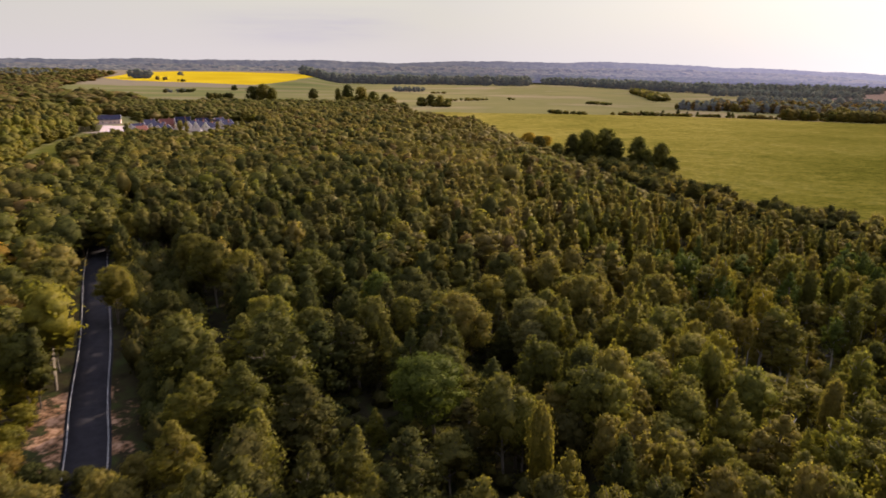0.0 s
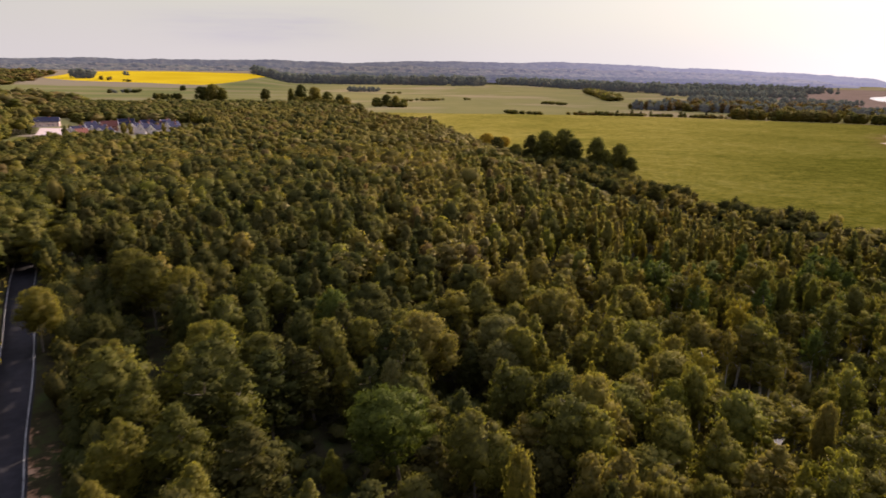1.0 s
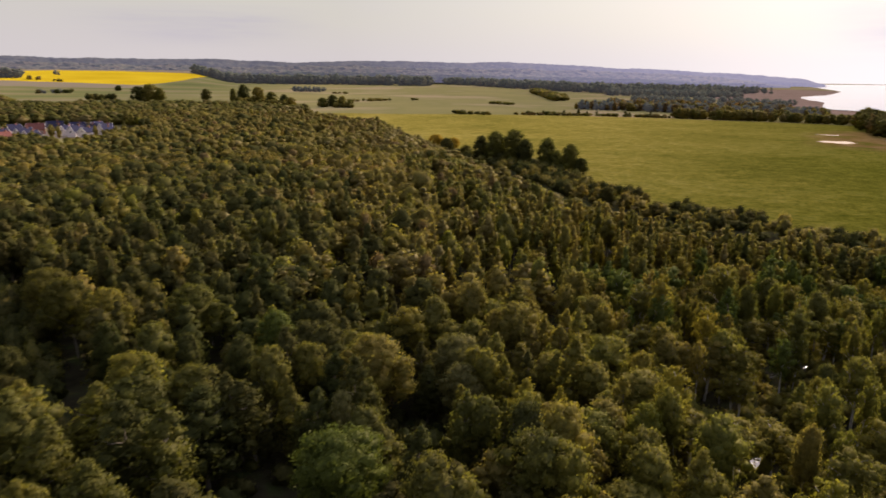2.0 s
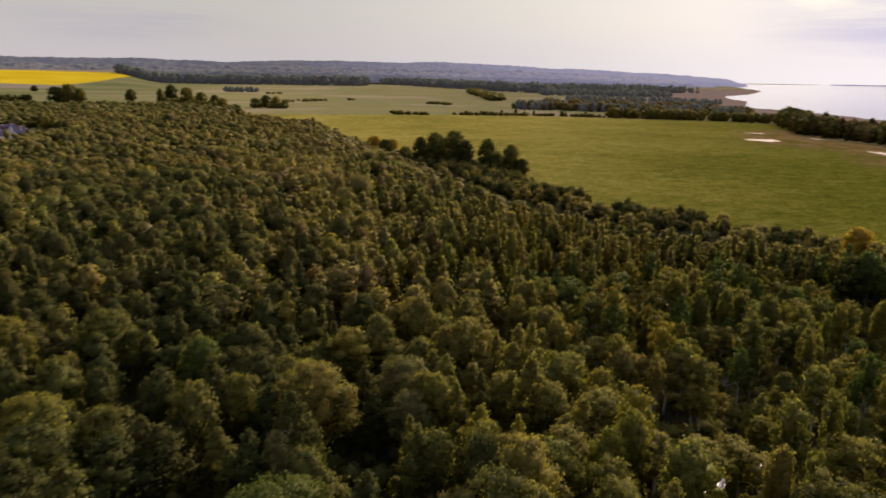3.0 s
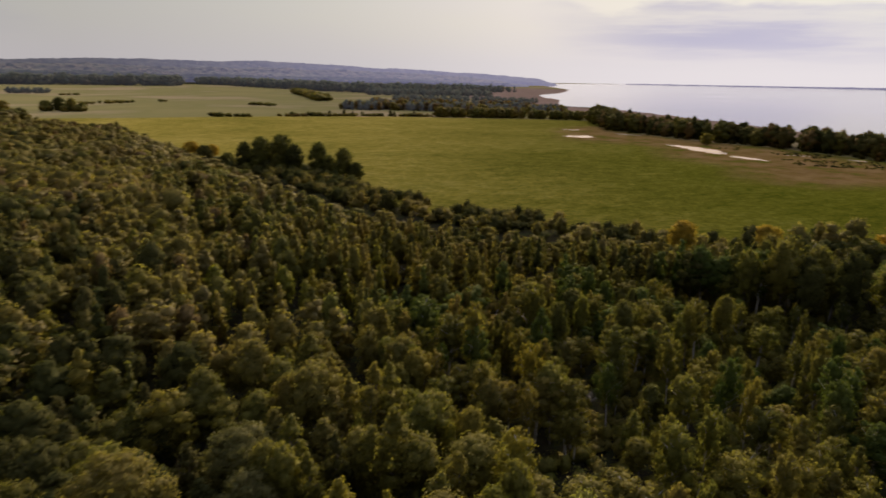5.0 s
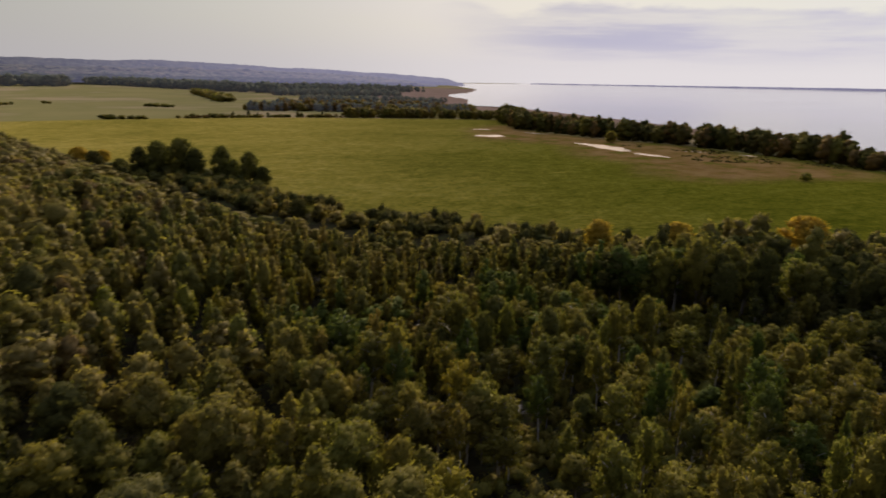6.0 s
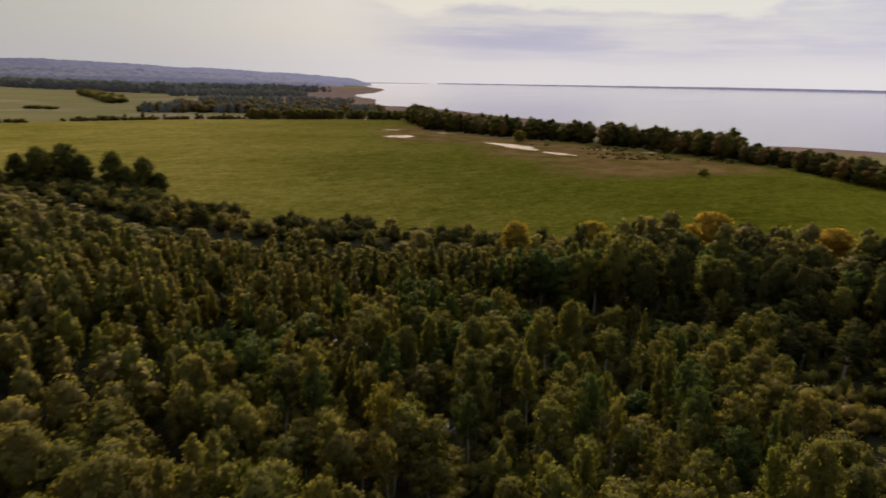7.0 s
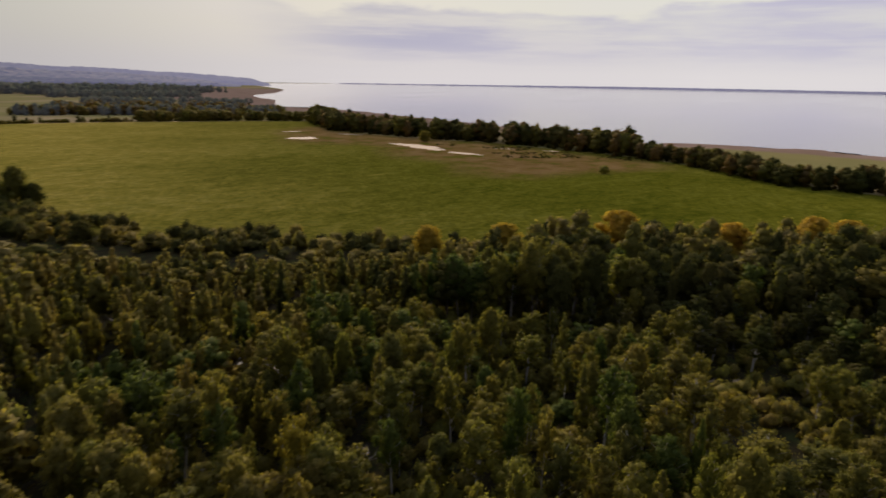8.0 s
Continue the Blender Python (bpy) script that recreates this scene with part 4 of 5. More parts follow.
leaf = np.where(((leaf == OLIVE) | (leaf == RUST)) & (pts[:, 1] < 125) & (rng.random(N) < 0.28), GREEN, leaf)
leaf = np.where((leaf == GREEN) & (pts[:, 0] < 70) & (rng.random(N) < 0.24), LIME, leaf)
leaf = np.where((leaf == DEEP) & (pts[:, 0] > 20) & (rng.random(N) < 0.5), OLIVE, leaf)
southeast_tone = (pts[:, 0] > 34) & (pts[:, 1] < 160) & (pts[:, 0] + 0.5 * pts[:, 1] > 112) & (edge > 30)      # green alders before the creek
leaf = np.where(southeast_tone & (leaf != DARK) & (rng.random(N) < 0.78), np.where(rng.random(N) < 0.35, DEEP, np.where(rng.random(N) < 0.45, FRESH, GREEN)), leaf)
verge_shade = np.exp(-(((pts[:, 0] + 46) / 15) ** 2 + ((pts[:, 1] - 132) / 28) ** 2))     # deep shade beside the road, put into the leaf colour
leaf = np.where(rng.random(N) < 0.8 * verge_shade, DARK, leaf)
habit = np.where(rng.random(N) < 0.42 + 0.45 * front, 1, 0)
habit = np.where(swamp * rng.random(N) > 0.30, 2, habit)
habit = np.where(east & (rng.random(N) < 0.6), np.where(pts[:, 1] > 135, 1, 0), habit)
habit = np.where(leaf == GREY, np.where(rng.random(N) < 0.6, 2, habit), habit)
poplar = (pts[:, 0] > 28) & (pts[:, 1] > 150) & (pts[:, 1] < 350) & (edge > 22)          # slender trees towards the clump
habit = np.where(poplar & (rng.random(N) < 0.55), 1, habit)
radius = np.where(poplar, radius * rng.uniform(0.72, 1.0, N), radius)
height = np.where(poplar, height + 1.2 * rng.random(N), height)
leaf = np.where(poplar & (rng.random(N) < 0.4), DEEP, leaf)
turn, tint = rng.uniform(0, 6.28, N), rng.random(N)
V = 4                                                                         # variants of each habit
near_shapes = [tree_shape(100 + 10 * i + j, h, (2400, 2400, 1900)[i], 0.0200 if i < 2 else 0.0185, clumps=(24, 24, 16)[i]) for i, h in enumerate(HABITS) for j in range(V)]
hero_shapes = [tree_shape(150 + 10 * i + j, h, 8500, 0.0150, clumps=44) for i, h in enumerate(HABITS[:2]) for j in range(3)]
mid_shapes = [tree_shape(200 + 10 * i + j, h, (400, 400, 360)[i], 0.042, False, 0.5, (11, 11, 10)[i]) for i, h in enumerate(HABITS) for j in range(V)]
far_shapes = [tree_shape(300 + 10 * i + j, h, (90, 90, 80)[i], 0.058, False, 0.6, 5) for i, h in enumerate(HABITS) for j in range(V)]
dim_shapes = [tree_shape(400 + 10 * i + j, h, 16, 0.075, False, 0.7, 4) for i, h in enumerate(HABITS) for j in range(V)]
full_shapes = [tree_shape(700 + j, "full", 80, 0.070, False, clumps=9) for j in range(6)]
scant_shapes = [tree_shape(720 + j, "full", 10, 0.09, False, 0.6, 3) for j in range(6)]
shape_id = habit * V + rng.integers(0, V, N)
rows = np.stack([pts[:, 0], pts[:, 1], np.zeros(N), height, radius, turn, shape_id, leaf, tint], 1)
# the stretch of alder wood beside the walk: trees one by one
order = np.argsort(off_line([(-30, 76), (8, 78), (40, 98), (84, 96), (120, 92)], pts) + 100.0 * (pts[:, 1] < 40))
singles = np.zeros(N, bool)
singles[order[:520]] = True
KINDS = ["broadleaf_tree", "alder_tree", "slender_tree"]
TONES = {GREEN: "fresh green", OLIVE: "olive green", GREY: "grey brown", DEEP: "deep green", DARK: "dark green", RUST: "rusty brown", LIME: "light yellow green", FRESH: "bright green"}
FORM = ["rounded leafy crown", "narrow pointed crown", "thin open crown"]
protos = {}
for row in rows[singles]:
    s, lf = int(row[6]), int(row[7])
    m = pose(row[0], row[1], 0, 0, 0, math.degrees(row[5])) @ Matrix.Diagonal((row[4], row[4], row[3], 1))
    if (s, lf) in protos:
        made = copy_thing(protos[s, lf], Matrix.Identity(4))
        made.matrix_basis = m
    else:
        k = s // V
        made = single_tree(KINDS[k], f"{TONES[lf]} forest tree with a {FORM[k]}", 0, 0, 1, 1, near_shapes[s], LEAVES[lf], BARK_PALE if k == 2 else BARK, "trees of the alder wood")
        made.matrix_basis = m
        protos[s, lf] = made
for i, (x, y, hh, rr, k) in enumerate(HERO):
    single_tree(KINDS[k], f"yellowish green tall tree with a {FORM[k]}", x, y, hh, rr, hero_shapes[k * 3 + i % 3], LEAF_DEEP if i % 2 else LEAF_GREEN, BARK, "trees of the alder wood")
# low trees added to shade the road; shade also put into their leaves
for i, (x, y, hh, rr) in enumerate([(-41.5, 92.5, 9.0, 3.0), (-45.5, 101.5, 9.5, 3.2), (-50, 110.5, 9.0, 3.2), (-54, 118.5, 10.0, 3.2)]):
    single_tree("broadleaf_tree", "low tree added beside the road, shade put into its dark green", x, y, hh, rr, hero_shapes[i % 3], LEAF_DARK, BARK, "trees of the alder wood")
for i, (x, y, hh, rr, k) in enumerate(LANDMARKS):
    single_tree("broadleaf_tree", ("olive brown broad tree with a domed crown", "bright green broad tree with a dense crown", "silvery grey green tree with a small round crown")[k], x, y, hh, rr, hero_shapes[i % 3], (LEAF_OLIVE, LEAF_FRESH, LEAF_SILVER)[k], BARK, "trees of the alder wood")
rest = ~singles
under = pts[:, 1] < 34                                                        # below and behind the walk
below = under & (np.abs(pts[:, 0]) < 75)
wood("woodland", rows[rest & below], far_shapes, "mixed woodland below the bend of the road")
wood("woodland", rows[rest & under & ~below], dim_shapes, "woodland canopy behind the alder wood")
rest &= ~under
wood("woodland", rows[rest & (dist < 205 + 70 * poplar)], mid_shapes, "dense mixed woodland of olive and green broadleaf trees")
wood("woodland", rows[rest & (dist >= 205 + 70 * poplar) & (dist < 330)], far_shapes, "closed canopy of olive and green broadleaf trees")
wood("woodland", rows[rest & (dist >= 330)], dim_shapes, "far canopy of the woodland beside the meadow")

# the wood west of the road
WESTERN = [(-62, 74, 8, 2.8, 1), (-58.5, 69.5, 7, 2.4, 1), (-67, 83, 10, 3.4, 1), (-65.5, 92, 12, 3.6, 0), (-72, 97, 13, 4.2, 0), (-67.5, 104, 12, 3.6, 0), (-77, 107, 12, 4.0, 2),
           (-78, 118.5, 13, 4.6, 0), (-82, 130, 13, 4.6, 0), (-93.5, 142.5, 13, 4.8, 1), (-93, 150, 13, 4.0, 0), (-88, 112, 12, 4.4, 1), (-82, 96, 11, 4.0, 2)]
pts = planted(WEST_WOOD, 6.8, 31)
for gx, gy, _, gr, _ in WESTERN:
    pts = pts[np.hypot(pts[:, 0] - gx, pts[:, 1] - gy) > gr]
for i, (x, y, hh, rr, k) in enumerate(WESTERN):
    single_tree("broadleaf_tree", ("fresh yellow green tree beside the road", "olive green tree beside the road", "golden brown autumn tree beside the road")[k], x, y, hh, rr, hero_shapes[i % 3], (LEAF_DEEP, LEAF_GREEN, LEAF_AMBER)[k], BARK, "trees west of the road")
dist = np.hypot(pts[:, 0], pts[:, 1])
bearing = np.degrees(np.arctan2(pts[:, 0], pts[:, 1]))
ok = ((bearing > -42) & (dist > 45) & (dist < 1050)) | ((bearing < 0) & (dist > 16) & (dist < 95))
pts, dist = pts[ok], dist[ok]
ok = (dist < 400) | (rng.random(len(pts)) < 0.5)
pts, dist = pts[ok], dist[ok]
N = len(pts)
nt = patchy(pts, 35.0, 5)
screen = np.exp(-(((pts[:, 0] + 218) / 60) ** 2 + ((pts[:, 1] - 322) / 42) ** 2))      # low bushes before the clearing
leaf = np.where(nt + 0.3 * rng.normal(size=N) > 0.15, OLIVE, GREEN)
leaf = np.where(rng.random(N) < 0.50 + 0.30 * step(dist, 110, 200) - 0.45 * step(dist, 300, 340), np.where(rng.random(N) < 0.25 + 0.25 * step(dist, 150, 250), DARK, DEEP), leaf)
leaf = np.where((dist < 190) & (rng.random(N) < 0.25), LIME, leaf)
leaf = np.where(rng.random(N) < 0.06, np.where(dist < 200, YELLOW, RUST), leaf)
leaf = np.where((pts[:, 1] > 330) & (pts[:, 1] < 520) & (rng.random(N) < 0.55), LIME, leaf)
hab = np.where(rng.random(N) < 0.25, 1, 0)
rows = np.stack([pts[:, 0], pts[:, 1], np.zeros(N), (12.5 + 2.5 * nt + rng.normal(0, 1.6, N)) * (1 - 0.5 * screen), np.clip(4.1 + rng.normal(0, 0.8, N), 2.4, 5.8) * (1 - 0.3 * screen), rng.uniform(0, 6.28, N), hab * V + rng.integers(0, V, N), leaf, rng.random(N)], 1)
wood("woodland", rows[dist < 170], mid_shapes, "yellowish green trees along the west side of the road")
wood("woodland", rows[(dist >= 170) & (dist < 330)], far_shapes, "green broadleaf wood west of the road")
wood("woodland", rows[dist >= 330], dim_shapes, "far broadleaf wood beyond the clearing")

# low shrubs along the creek and under the alders
c = np.asarray(CREEK, float)
shr = []
for i in range(260):
    k = rng.integers(0, len(c) - 1)
    p = c[k] + (c[k + 1] - c[k]) * rng.random() + rng.normal(0, 3.6, 2)
    shr.append((p[0], p[1], 0, rng.uniform(1.0, 3.2), rng.uniform(0.9, 1.9), rng.uniform(0, 6.28), rng.integers(0, 4), GREEN if rng.random() < 0.7 else OLIVE, rng.random()))
bush_shapes = [tree_shape(500 + j, "bush", 120, 0.11, False, clumps=3) for j in range(4)]
wet_pts = planted([(30, 70), (60, 62), (100, 58), (134, 80), (126, 110), (110, 150), (90, 186), (60, 170), (45, 120)], 3.6, 33)
for gx, gy, gr in GLADES:
    for _ in range(18):
        f, a0 = rng.random(), rng.uniform(0, 6.28)
        q = np.array([gx - 9 * f, gy - 9 * f]) + rng.normal(0, 1.9, 2)
        if f < 0.3:
            q = np.array([gx, gy]) + np.array([math.cos(a0), math.sin(a0)]) * gr * rng.uniform(0.75, 1.2)
        shr.append((q[0], q[1], 0, rng.uniform(0.7, 2.2), rng.uniform(0.6, 1.3), rng.uniform(0, 6.28), rng.integers(0, 4), (GREEN, DEEP, OLIVE)[rng.integers(0, 3)], rng.random()))
wet_pts = np.concatenate([wet_pts, planted([(104, 50), (200, 44), (206, 80), (186, 118), (160, 150), (128, 176), (100, 190), (112, 150), (128, 110), (136, 78)], 3.9, 35)])
for p in wet_pts:
    if off_line([(135, 72), (112, 70)], p[None])[0] < 4.5:
        continue
    if min(math.hypot(p[0] - gx, p[1] - gy) - 0.6 * gr for gx, gy, gr in GLADES) < 0.4 or min(off_line([(gx, gy), (gx - 4.0, gy - 5.0)], p[None])[0] for gx, gy, _ in GLADES) < 1.2:
        continue
    shr.append((p[0], p[1], 0, rng.uniform(1.2, 3.4), rng.uniform(1.0, 2.0), rng.uniform(0, 6.28), rng.integers(0, 4), GREEN if rng.random() < 0.75 else OLIVE, rng.random()))
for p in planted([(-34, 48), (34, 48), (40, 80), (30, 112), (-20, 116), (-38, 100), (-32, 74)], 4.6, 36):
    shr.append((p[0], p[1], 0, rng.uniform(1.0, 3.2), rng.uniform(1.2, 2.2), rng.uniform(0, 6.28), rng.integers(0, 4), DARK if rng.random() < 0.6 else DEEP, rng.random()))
# shrubs added to darken the roadside, shade put into their colour too
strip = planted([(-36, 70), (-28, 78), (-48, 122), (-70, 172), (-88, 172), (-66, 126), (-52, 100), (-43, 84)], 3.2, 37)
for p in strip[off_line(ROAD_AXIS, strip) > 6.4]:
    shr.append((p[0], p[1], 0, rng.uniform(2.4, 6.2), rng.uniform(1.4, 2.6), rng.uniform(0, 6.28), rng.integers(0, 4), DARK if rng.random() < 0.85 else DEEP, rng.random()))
wood("undergrowth", shr, bush_shapes, "low green shrubs and reeds under the trees and along the creek", "shrubs")

# the hedge of low shrubs between wood and meadow: each bush a thing
HEDGE = [(84, 425), (98, 385), (108, 345), (112, 315), (116, 290), (121, 268), (126, 250), (138, 230), (150, 210), (158, 196), (164, 184), (175, 166), (188, 142), (198, 124)]
h = np.asarray(HEDGE, float)
seg = np.hypot(*np.diff(h, axis=0).T)
bush_near = [tree_shape(520 + j, "bush", 480, 0.080, True, clumps=9) for j in range(4)]
shrub_protos = []
for i in range(300):
    s = rng.random() * seg.sum()
    k = min(int(np.searchsorted(np.cumsum(seg), s)), len(seg) - 1)
    f = 1 - (np.cumsum(seg)[k] - s) / seg[k]
    along = h[k] + (h[k + 1] - h[k]) * f
    d = (h[k + 1] - h[k]) / seg[k]
    p = along + np.array([-d[1], d[0]]) * (3.0 - 26.0 * rng.random() ** 1.3)
    hh, rr = rng.uniform(2.6, 6.0), rng.uniform(2.0, 3.8)
    m = pose(p[0], p[1], 0, 0, 0, rng.uniform(0, 360)) @ Matrix.Diagonal((rr, rr, hh, 1))
    j = i % 8
    if i < 8:
        b = single_tree("shrub", "dark green rounded shrub in the hedge beside the meadow" if j < 5 else "brownish olive shrub in the hedge beside the meadow", 0, 0, 1, 1, bush_near[j % 4],
                        LEAF_DARK if j < 5 else LEAF_OLIVE, BARK, "hedge shrubs", "shrub")
        shrub_protos.append(b)
    else:
        b = copy_thing(shrub_protos[j], Matrix.Identity(4))
    b.matrix_basis = m

# single trees that stand out
big = [tree_shape(600 + j, "broad", 3000, 0.028, clumps=30) for j in range(4)]
stout = [tree_shape(620 + j, "full", 3200, 0.030, clumps=34) for j in range(4)]
for i, (x, y, hh, rr) in enumerate([(80, 398, 15, 6.0), (87, 392, 18, 7.6), (98, 387, 19.5, 8.2), (101, 377, 15, 6.0), (110, 363, 17, 6.8), (117, 346, 15.5, 6.2), (64, 428, 11, 5.0), (92, 398, 13, 6.5), (113, 356, 11, 5.5), (121, 340, 9, 4.6), (74, 414, 8, 4.5)]):
    single_tree("edge_tree", "large dark green tree in the clump at the meadow's edge", x, y, hh, rr, stout[i % 4], LEAF_DARK if i % 3 == 0 else LEAF_DEEP, BARK, "clump at the meadow edge")
single_tree("dark_shrub_tree", "low rounded very dark tree at the edge of the wood", 104, 263, 7.5, 4.6, stout[1], LEAF_DARK, BARK)
for i, (x, y, hh, rr) in enumerate(GOLDEN):
    single_tree("yellow_tree", "yellow and golden tree standing at the meadow's edge", x, y, hh, rr, big[(i + 2) % 4], LEAF_YELLOW, BARK, "golden edge trees")
single_tree("lone_tree", "small round green tree alone in the meadow by the pools", 443, 394, 9.5, 5.5, stout[0], LEAF_GREEN, BARK)
single_tree("lone_shrub", "small pale green bush alone in the meadow", 371, 204, 4.2, 3.6, bush_near[1], LEAF_GREEN, BARK, category="shrub")

# ---- belts, copses and bush rows across the plain ----


def belt(name, line, width, spacing, hi, lo, seed, leaves, label, shapes=None, gaps=0.0, girth=1.0, one_by_one=""):
    r2 = np.random.default_rng(seed)
    p = np.asarray(line, float)
    out = []
    for a0, b0 in zip(p[:-1], p[1:]):
        ln = np.hypot(*(b0 - a0))
        d = (b0 - a0) / ln
        for _ in range(max(1, int(ln * max(width, spacing) / spacing ** 2))):
            s = r2.random() * ln
            if gaps and noise.noise(((a0[0] + d[0] * s) / 22.0, (a0[1] + d[1] * s) / 22.0, seed)) < gaps - 0.5:
                continue
            q = a0 + d * s + np.array([d[1], -d[0]]) * (r2.random() - 0.5) * width
            k = 0.5 + 0.5 * noise.noise((q[0] / 30.0, q[1] / 30.0, seed + 4.0))
            hh = lo + (hi - lo) * min(1.0, max(0.0, k + r2.normal(0, 0.15)))
            out.append((q[0], q[1], float(land_height(q[0], q[1])) - 0.2, hh, hh * r2.uniform(0.30, 0.56) * girth, r2.uniform(0, 6.28), r2.integers(0, len(shapes or full_shapes)), leaves[r2.integers(0, len(leaves))], r2.random()))
    if one_by_one:
        made = {}
        for x, y, z, hh, rr, turn_of, k, lf, _ in out:
            m = pose(x, y, z, 0, 0, math.degrees(turn_of)) @ Matrix.Diagonal((rr, rr, hh, 1))
            if (k, lf) in made:
                b = copy_thing(made[k, lf], Matrix.Identity(4))
            else:
                b = made[k, lf] = single_tree("belt_tree", f"{TONES[lf]} rounded tree in the {one_by_one}", 0, 0, 1, 1, belt_shapes[k], LEAVES[lf], BARK, one_by_one)
            b.matrix_basis = m
        return None
    return wood(name, out, shapes or full_shapes, label)


belt_shapes = [tree_shape(740 + j, "full", 190, 0.055, False, 0.5, 10) for j in range(6)]
bush_far = [tree_shape(540 + j, "bush", 40, 0.14, False, clumps=4) for j in range(4)]
belt("shelter_belt", [(540, 622), (482, 530), (481, 470), (480, 408), (492, 360), (487, 308), (482, 262), (468, 215)], 30, 6.7, 21, 10, 41, [DARK, DARK, DEEP, RUST], "dense dark green belt of trees between meadow and lake", None, 0.0, 0.84, "shelter belt between meadow and lake")
belt("shelter_belt", [(468, 215), (449, 175), (412, 128), (400, 106), (393, 78), (386, 40), (380, -40)], 22, 5.5, 14, 7, 42, [DARK, DARK, DEEP, RUST], "lower part of the tree belt towards the lake", belt_shapes, 0.0, 0.88)
belt("bush_row", [(138, 842), (180, 826)], 8, 4.0, 5.5, 2.5, 43, [DEEP, OLIVE, DARK], "row of dark bushes along the meadow's ditch", bush_far, 0.0, 2.2)
belt("bush_row", [(213, 824), (298, 806), (365, 780), (441, 733)], 7, 3.6, 5, 1.6, 44, [DEEP, GREY, OLIVE, RUST], "long uneven row of bushes along the ditch", bush_far, 0.08, 2.2)
belt("tree_row", [(245, 820), (300, 808), (330, 796), (372, 780)], 8, 12.0, 9, 5, 72, [DARK, DEEP], "few small trees in the bush row")
belt("tree_row", [(400, 770), (441, 740), (497, 712), (552, 655)], 24, 5.5, 14, 7, 45, [DEEP, OLIVE, GREY], "row of trees closing the meadow")
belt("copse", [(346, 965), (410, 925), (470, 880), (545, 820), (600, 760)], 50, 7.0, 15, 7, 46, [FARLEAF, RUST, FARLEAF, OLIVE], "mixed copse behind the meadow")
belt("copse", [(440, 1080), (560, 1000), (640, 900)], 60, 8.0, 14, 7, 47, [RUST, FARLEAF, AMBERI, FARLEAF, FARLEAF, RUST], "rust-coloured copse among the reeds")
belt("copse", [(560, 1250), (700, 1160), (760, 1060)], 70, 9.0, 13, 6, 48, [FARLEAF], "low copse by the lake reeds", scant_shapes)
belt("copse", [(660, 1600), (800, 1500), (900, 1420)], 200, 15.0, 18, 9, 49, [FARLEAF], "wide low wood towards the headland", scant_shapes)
belt("copse", [(246, 1112), (262, 1085), (275, 1062)], 14, 5.0, 5, 3, 50, [DEEP], "small ring of bushes in the far field", bush_far, 0.0, 2.2)
belt("copse", [(486, 1660), (440, 1420), (402, 1210)], 22, 9.0, 14, 7, 51, [DEEP, GREY], "curved strip of bushes in the far field", bush_far, 0.0, 2.0)
belt("copse", [(10, 1160), (60, 1200), (131, 1232)], 16, 7.0, 6, 3, 52, [DEEP, OLIVE], "scattered low bushes in the far field", bush_far, 0.36, 2.4)
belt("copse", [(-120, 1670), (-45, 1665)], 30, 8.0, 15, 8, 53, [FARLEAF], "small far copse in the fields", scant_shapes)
belt("copse", [(-30, 1552), (12, 1552)], 8, 6.0, 5, 3, 54, [DEEP, OLIVE, DARK], "low far bushes", bush_far, 0.0, 2.2)
belt("copse", [(-420, 1180), (-380, 1190)], 20, 7.0, 14, 6, 60, [DEEP, DARK], "low copse beside the large one")


for i, (x, y, hh, rr) in enumerate([(-176, 1110, 22, 7), (-160, 1105, 28, 10.5), (-134, 1090, 25, 11), (-112, 1060, 19, 9.5), (-90, 1030, 16, 9), (-78, 1000, 13, 8), (-32, 1000, 13, 8), (-18, 995, 17, 9), (-4, 985, 16, 8.5), (7, 975, 11, 6),
                                    (-320, 1120, 24, 13), (-303, 1115, 28, 15), (-287, 1110, 22, 11), (-226, 1150, 20, 9)]):
    single_tree("field_tree", "broad dark green tree standing in the fields behind the woodland", x, y, hh, rr, stout[i % 4], (LEAF_DEEP, LEAF_DARK, LEAF_OLIVE)[i % 3], BARK, "trees in the far fields")
belt("field_bushes", [(-176, 1104), (-134, 1084), (-95, 1034), (-76, 1000)], 16, 5.0, 10, 5, 78, [DEEP, OLIVE], "low bushes under the field trees", bush_far, 0.0, 1.4)
belt("field_bushes", [(-36, 998), (8, 974)], 14, 5.0, 9, 5, 79, [DEEP, OLIVE], "low bushes under the field trees", bush_far, 0.0, 1.4)
belt("clearing_trees", [(-240, 350), (-260, 392), (-276, 432), (-288, 480), (-299, 528)], 9, 5.0, 12, 8, 77, [LIME, GREEN, DEEP, GREEN], "row of round green trees along the grassy clearing", None, 0.0, 1.0)


def far_stand(name, poly, spacing, hi, lo, seed, leaves, label, shapes=None):
    """A closed far wood inside an outline."""
    r2 = np.random.default_rng(seed)
    out = []
    for q in planted(poly, spacing, seed):
        hh = lo + (hi - lo) * min(1.0, max(0.0, 0.5 + 0.6 * noise.noise((q[0] / 60.0, q[1] / 60.0, seed)) + r2.normal(0, 0.15)))
        out.append((q[0], q[1], float(land_height(q[0], q[1])) - 0.2, hh, spacing * r2.uniform(0.55, 0.8), r2.uniform(0, 6.28), r2.integers(0, 6), leaves[r2.integers(0, len(leaves))], r2.random()))
    return wood(name, out, shapes or scant_shapes, label)


far_stand("village_wood", [(-330, 700), (-300, 650), (-215, 650), (-150, 700), (-60, 760), (-40, 860), (-120, 940), (-260, 960), (-420, 940), (-440, 800)], 10.0, 13, 8, 61, [DARK, DEEP, DEEP, GREY], "band of trees behind the village")
